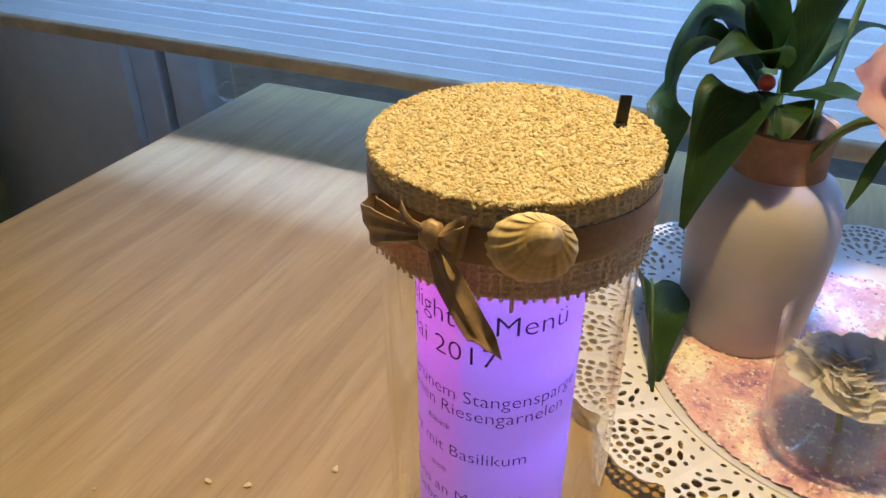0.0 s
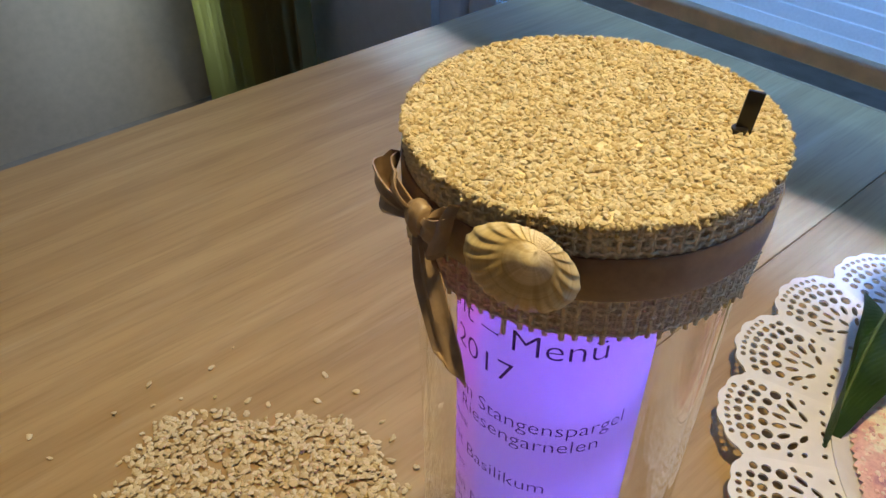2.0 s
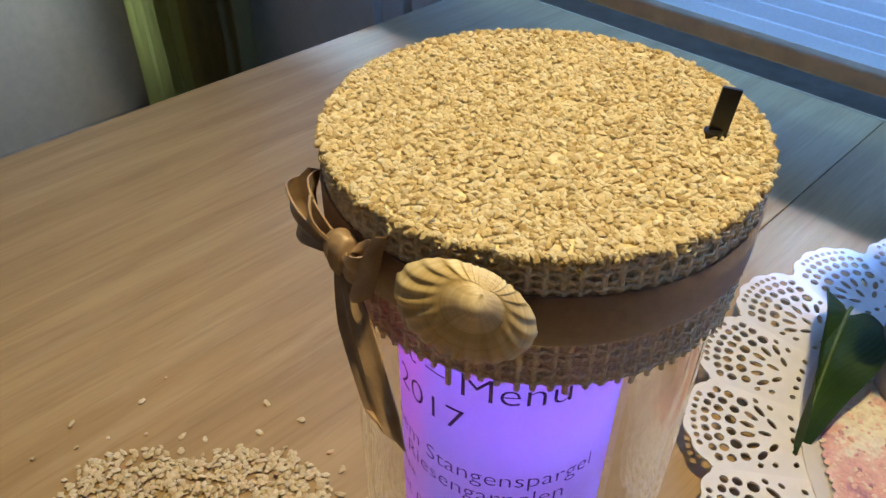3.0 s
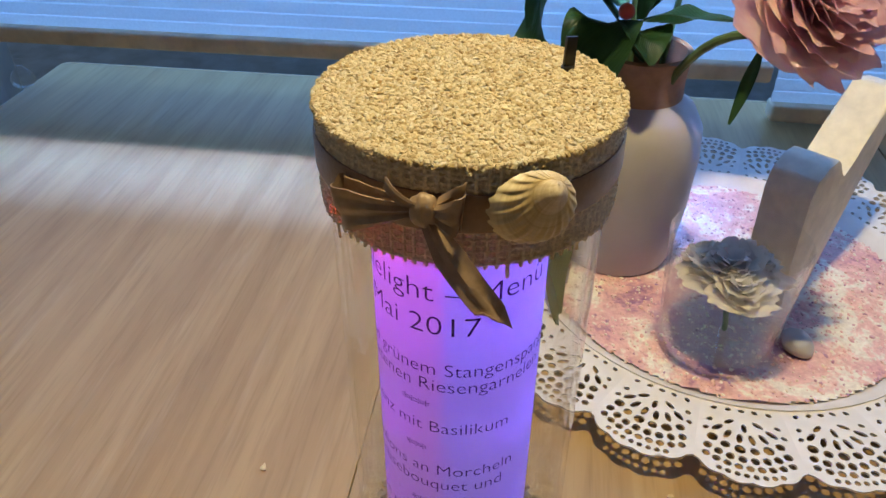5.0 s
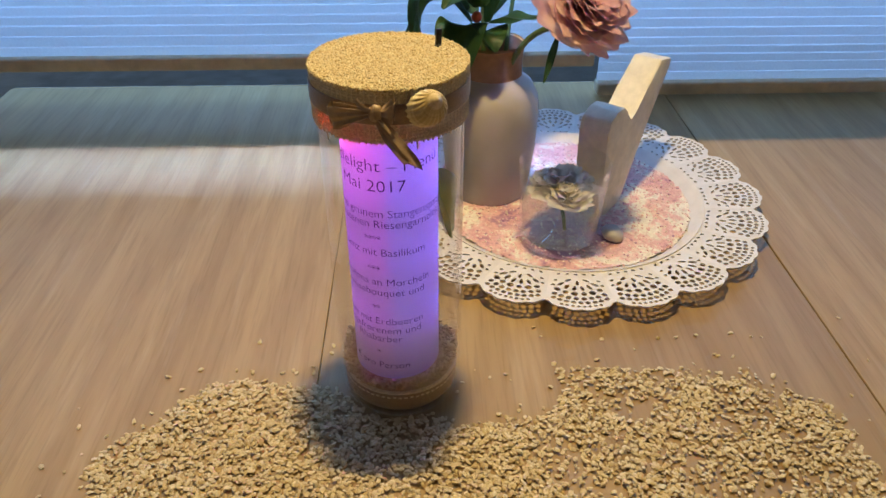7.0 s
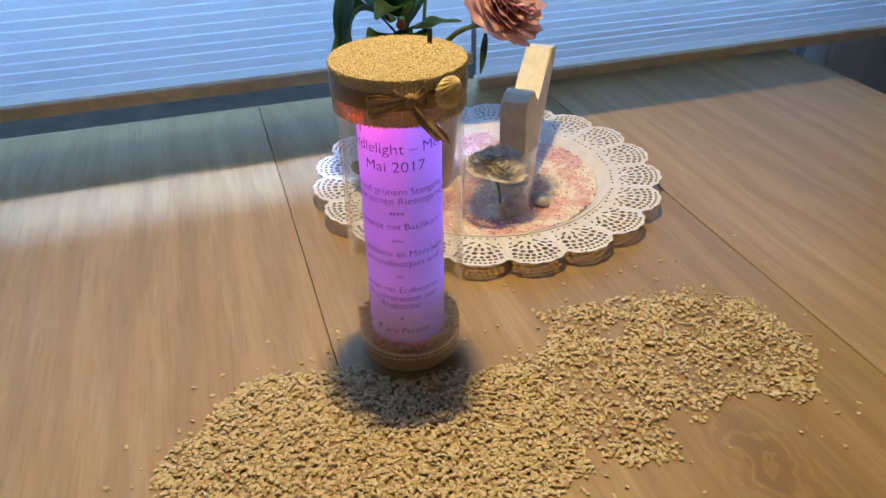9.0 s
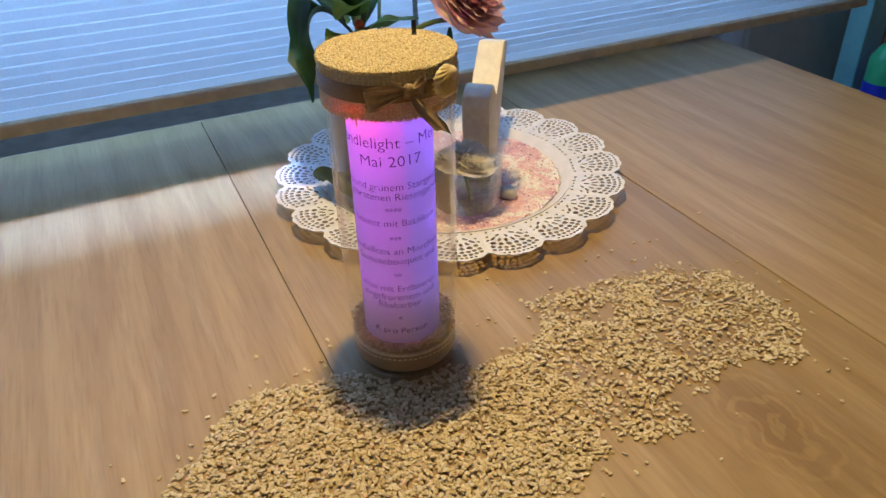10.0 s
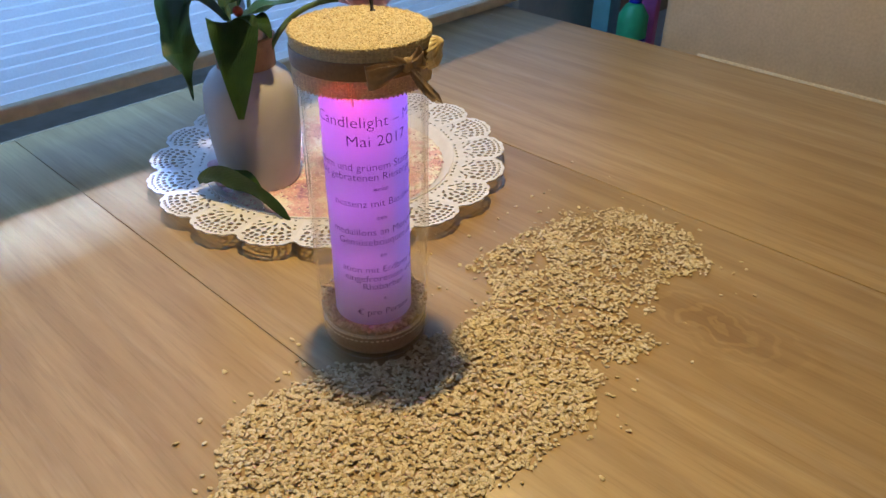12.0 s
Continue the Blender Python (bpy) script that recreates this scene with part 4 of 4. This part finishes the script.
for x, y, r in ((-0.010, 0.462, 0.010), (-0.002, 0.478, 0.009), (-0.014, 0.446, 0.0085)):
    pebble(x, y, r, PETAL, "small pink pebble beside the vase", "pebble")

# ---- vase with leaves and a rose ----
VX, VY = 0.022, 0.434
vase = thing("vase", "white ceramic bottle vase with a brown collar", "vase", pose(VX, VY, TOP + 0.003))
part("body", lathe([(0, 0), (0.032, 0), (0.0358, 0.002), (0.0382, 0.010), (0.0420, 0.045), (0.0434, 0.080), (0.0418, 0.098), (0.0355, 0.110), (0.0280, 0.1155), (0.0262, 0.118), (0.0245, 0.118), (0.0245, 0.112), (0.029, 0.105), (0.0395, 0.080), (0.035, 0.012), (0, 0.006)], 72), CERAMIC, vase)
part("collar", lathe([(0.0245, 0.1150), (0.0266, 0.1165), (0.0262, 0.128), (0.0272, 0.140), (0.0285, 0.144), (0.0270, 0.1455), (0.0250, 0.144), (0.0240, 0.130), (0.0240, 0.1150), (0.0245, 0.1150)], 56), COLLAR, vase, "brown wooden collar")


def leaf_mesh(a, b, c, width, fold=0.25, twist=0.0, across=(0, 0, 0)):
    """A pointed leaf from a to c that bends by way of b."""
    bm = bmesh.new()
    uv = bm.loops.layers.uv.new("UVMap")
    pts = curve_points(a, b, c, 16)
    last, made = None, {}
    for i, p in enumerate(pts):
        t = i / 16
        d = (pts[min(i + 1, 16)] - pts[max(i - 1, 0)]).normalized()
        s = Vector(across) if Vector(across).length else d.cross(Vector((0, 0, 1)))
        s = (s - d * s.dot(d)).normalized()
        n = s.cross(d)
        s = (s * math.cos(twist * t) + n * math.sin(twist * t)).normalized()
        n = s.cross(d)
        w = width * (math.sin(math.pi * min(1, t * 0.93 + 0.05)) ** 0.75) * (1 - 0.25 * t) + 0.0006
        row = []
        for k in range(-3, 4):
            u = k / 3
            v = bm.verts.new(p + s * w * u * 0.5 + n * (fold * w * 0.5 * (abs(u) - 0.35) + 0.05 * w * math.sin(t * 11 + u * 3)))
            made[v] = (u * 0.5 + 0.5, t)
            row.append(v)
        if last:
            for k in range(6):
                f = bm.faces.new((last[k], last[k + 1], row[k + 1], row[k]))
                for l in f.loops:
                    l[uv].uv = made[l.vert]
        last = row
    bmesh.ops.solidify(bm, geom=list(bm.faces), thickness=0.0006)
    return bm


bunch = thing("rose_branch", "green leafy branch with a pale pink rose in the vase", "flower", pose(VX, VY, TOP + 0.02))
B0 = Vector((VX, VY, TOP + 0.02))


def loc(x, y, z):
    return Vector((x, y, z)) - B0


FX, FY, FZ = 0.078, 0.345, 0.953
part("stem", tube(curve_points((0, 0, 0), (0.004, -0.004, 0.16), loc(FX, FY + 0.01, FZ - 0.02), 14), 0.0028, 8, 0.8), STEM, bunch)
part("stem", tube(curve_points((-0.004, 0.004, 0), (-0.008, 0.004, 0.12), (-0.01, 0.01, 0.27), 10), 0.0026, 8, 0.7), STEM, bunch)
part("stem", tube(curve_points((0.006, 0.004, 0), (0.008, 0.0, 0.12), (0.028, 0.018, 0.25), 10), 0.0022, 8, 0.7), STEM, bunch)
for a, b, c, w, tw in (
        ((0.000, 0.425, 0.905), (-0.005, 0.395, 0.955), (-0.020, 0.386, 0.844), 0.046, 0.2),
        ((0.004, 0.430, 0.915), (-0.052, 0.430, 0.985), (-0.040, 0.426, 0.856), 0.056, -0.2),
        ((0.000, 0.432, 0.925), (-0.036, 0.440, 0.990), (-0.046, 0.434, 0.905), 0.046, 0.3),
        ((0.004, 0.425, 0.930), (-0.012, 0.412, 0.965), (-0.010, 0.405, 1.010), 0.044, 0.5),
        ((0.016, 0.428, 0.915), (0.035, 0.412, 0.925), (0.062, 0.405, 0.925), 0.036, 0.2),
        ((0.018, 0.432, 0.915), (0.028, 0.425, 0.965), (0.030, 0.415, 1.000), 0.040, -0.4),
        ((0.012, 0.424, 0.905), (0.016, 0.402, 0.930), (0.020, 0.388, 0.905), 0.034, 0.2),
        ((0.006, 0.440, 0.920), (-0.020, 0.470, 0.960), (-0.040, 0.480, 0.940), 0.040, 0.0),
        ((0.016, 0.440, 0.915), (0.040, 0.470, 0.960), (0.070, 0.470, 0.940), 0.038, 0.2),
        ((0.006, 0.426, 0.940), (-0.026, 0.415, 0.985), (-0.047, 0.420, 0.995), 0.044, 0.2),
        ((0.010, 0.424, 0.930), (0.000, 0.398, 0.960), (-0.022, 0.385, 0.940), 0.034, 0.1)):
    part("leaf", leaf_mesh(loc(*a), loc(*b), loc(*c), w, 0.30, tw), LEAF, bunch)


def blossom(parent, centre, r, petals, material, face, seed):
    """Cupped petals in a spiral, the outer ones wide open."""
    rnd = random.Random(seed)
    turn = Vector((0, 0, 1)).rotation_difference(Vector(face)).to_matrix().to_4x4()
    for i in range(petals):
        t = i / (petals - 1)
        az, open_ = i * 2.39996 + rnd.uniform(-0.2, 0.2), 0.12 + 1.35 * t
        size = r * (0.55 + 0.55 * t) * rnd.uniform(0.88, 1.12)
        bm = bmesh.new()
        grid = []
        for a in range(8):
            row = []
            for b in range(13):
                u, v = b / 12 * 2 - 1, a / 7
                w = size * 0.62 * math.sin(math.pi * min(1, 0.16 + 0.62 * v)) * (1 - 0.06 * abs(math.sin(u * 9 + i)))
                x = u * w
                ang = open_ + 0.9 * (v - 0.5) - 0.9 * t * max(0, v - 0.75)
                rad, hgt = size * v * math.sin(ang * 0.72), size * v * math.cos(ang * 0.72)
                cup = 0.45 * w * u * u
                frill = size * v ** 3 * (0.07 * math.sin(u * 7 + i * 1.7) + 0.10 * noise.noise(Vector((u * 3.5 + i, v * 3, seed))))
                row.append(bm.verts.new((x, -rad + cup + frill, hgt - 0.5 * frill + 0.06 * size * noise.noise(Vector((u * 2 + i, v * 2, seed))))))
            grid.append(row)
        for p, q in zip(grid, grid[1:]):
            for k in range(12):
                bm.faces.new((p[k], p[k + 1], q[k + 1], q[k]))
        bmesh.ops.solidify(bm, geom=list(bm.faces), thickness=0.0005)
        part("petal", bm, material, parent, "", Matrix.Translation(centre) @ turn @ pose(0, 0, -r * 0.45 * t, 0, 0, math.degrees(az)))


blossom(bunch, loc(FX, FY, FZ), 0.044, 34, PETAL, (0.35, -0.55, 0.55), 4)
part("sepal", leaf_mesh(loc(FX - 0.02, FY - 0.012, FZ - 0.018), loc(FX - 0.024, FY - 0.02, FZ - 0.03), loc(FX - 0.03, FY - 0.028, FZ - 0.046), 0.006), LEAF, bunch)
bud = (lambda b: (bmesh.ops.create_uvsphere(b, u_segments=14, v_segments=10, radius=0.0045), b)[1])(bmesh.new())
part("bud", bud, BERRY, bunch, "small red bud", Matrix.Translation(loc(0.006, 0.410, 0.926)))
part("bud_stalk", tube(curve_points(loc(0.006, 0.410, 0.923), loc(0.008, 0.415, 0.905), loc(VX, VY, 0.89), 6), 0.0011), STEM, bunch)

dropped = thing("fallen_leaf", "curled dark green leaf fallen on the lace rim", "leaf", pose(-0.028, 0.378, TOP + 0.0165))
part("blade", leaf_mesh((-0.008, 0.062, 0.002), (-0.004, 0.020, 0.034), (0.012, -0.040, -0.006), 0.044, 0.75, 1.3), LEAF, dropped)
part("midrib", tube(curve_points((-0.0095, 0.070, -0.001), (-0.004, 0.022, 0.0325), (0.010, -0.032, -0.004), 12), 0.0011, 8, 0.4), STEM, dropped, "pale green midrib and stalk")

# ---- water glass with a white blossom ----
GX, GY = 0.075, 0.341
cup = thing("tumbler", "clear glass tumbler half full of water, holding a white blossom", "glass", pose(GX, GY, SAND_Z - 0.001))
part("glass", lathe([(0, 0), (0.0290, 0), (0.0320, 0.003), (0.0365, 0.072), (0.0368, 0.076), (0.0358, 0.0765), (0.0350, 0.074), (0.0308, 0.010), (0.027, 0.007), (0, 0.007)], 72), TUMBLER_GLASS, cup)
part("water", lathe([(0, 0.0072), (0.0268, 0.0072), (0.0306, 0.0102), (0.0328, 0.042), (0.0324, 0.0422), (0, 0.042)], 64), THIN_WATER, cup)
white = thing("white_blossom", "white full blossom with a short stem standing in the tumbler", "flower", pose(GX, GY, SAND_Z + 0.008))
part("stem", tube(curve_points((0.006, 0.004, 0), (0.004, 0, 0.02), (-0.008, -0.004, 0.045), 6), 0.0016), STEM, white)
blossom(white, Vector((-0.001, 0.0, 0.044)), 0.0275, 26, WHITE_PETAL, (-0.12, -0.1, 1), 21)
for i, (x, y) in enumerate(((0.015, 0.006), (-0.014, 0.009), (0.001, -0.016))):
    blossom(white, Vector((x, y, 0.043)), 0.0185, 12, WHITE_PETAL, (x * 12, y * 12, 1), 31 + i)

# ---- cream wooden ornament ----
orn = prism([(0.014, 0), (0.048, 0), (0.086, 0.060), (0.126, 0.106), (0.128, 0.114), (0.102, 0.120), (0.074, 0.100), (0.056, 0.086), (0.048, 0.080), (0.042, 0.084), (0.038, 0.094), (0.030, 0.100), (0.016, 0.101), (0.004, 0.096), (0.0, 0.086), (0.003, 0.040)], 0.027, 0.0022)
ornament = new("wooden_ornament", mesh_of("wooden_ornament", orn, CREAM_WOOD))
ornament.matrix_world = pose(0.103, 0.374, SAND_Z - 0.001, 0, 0, 53)
tagged(ornament, "cream painted wooden letter-like ornament standing on the tray", "ornament")

# ---- scattered wood chips ----
HEAP = [(-0.184, 0.183), (-0.222, 0.150), (-0.242, 0.108), (-0.225, 0.070), (-0.165, 0.038), (-0.113, 0.024), (-0.061, 0.014), (-0.003, 0.010), (0.032, 0.029), (0.075, 0.027), (0.096, 0.046),
        (0.133, 0.050), (0.180, 0.036), (0.234, 0.068), (0.234, 0.140), (0.178, 0.184), (0.109, 0.194), (0.053, 0.189), (0.032, 0.150), (-0.018, 0.140), (-0.111, 0.182)]


def depth_in(x, y):
    """How far inside the heap's outline a place is; negative outside."""
    inside, best = False, 9.0
    for (x0, y0), (x1, y1) in zip(HEAP, HEAP[1:] + HEAP[:1]):
        if (y0 > y) != (y1 > y) and x < (x1 - x0) * (y - y0) / (y1 - y0) + x0:
            inside = not inside
        t = max(0, min(1, ((x - x0) * (x1 - x0) + (y - y0) * (y1 - y0)) / ((x1 - x0) ** 2 + (y1 - y0) ** 2)))
        best = min(best, math.hypot(x - x0 - t * (x1 - x0), y - y0 - t * (y1 - y0)))
    return best if inside else -best


rng = np.random.default_rng(11)
spots = []
for x, y, k, s in zip(rng.uniform(-0.31, 0.31, 90000), rng.uniform(-0.06, 0.26, 90000), rng.uniform(0, 1, 90000), rng.uniform(0, 1, 90000)):
    if math.hypot(x - CX, y - CY) < 0.036:
        continue
    d = depth_in(x, y) + 0.012 * noise.noise(Vector((x * 22, y * 22, 2))) + 0.006 * noise.noise(Vector((x * 70, y * 70, 4)))
    thin = 1.0 if x < 0.02 else max(0.06, 0.60 + 0.9 * noise.noise(Vector((x * 30, y * 30, 9))))
    chance = 0.56 * min(1, d / 0.010) * thin if d > 0 else 0.0075 * math.exp(d / 0.022)
    if k < chance:
        heap = 0.0024 * s * s * min(1, max(0, d) / 0.02)
        spots.append((x, y, TOP + 0.0011 + heap, 0.0011 + 0.0010 * abs(math.sin(k * 9e4)), 0.30))
tagged(chip_field(spots, CHIPS, "wood_chips", None, 0.24), "pale beige wood chips scattered over the table round the tube", "chips", "", "stuff")
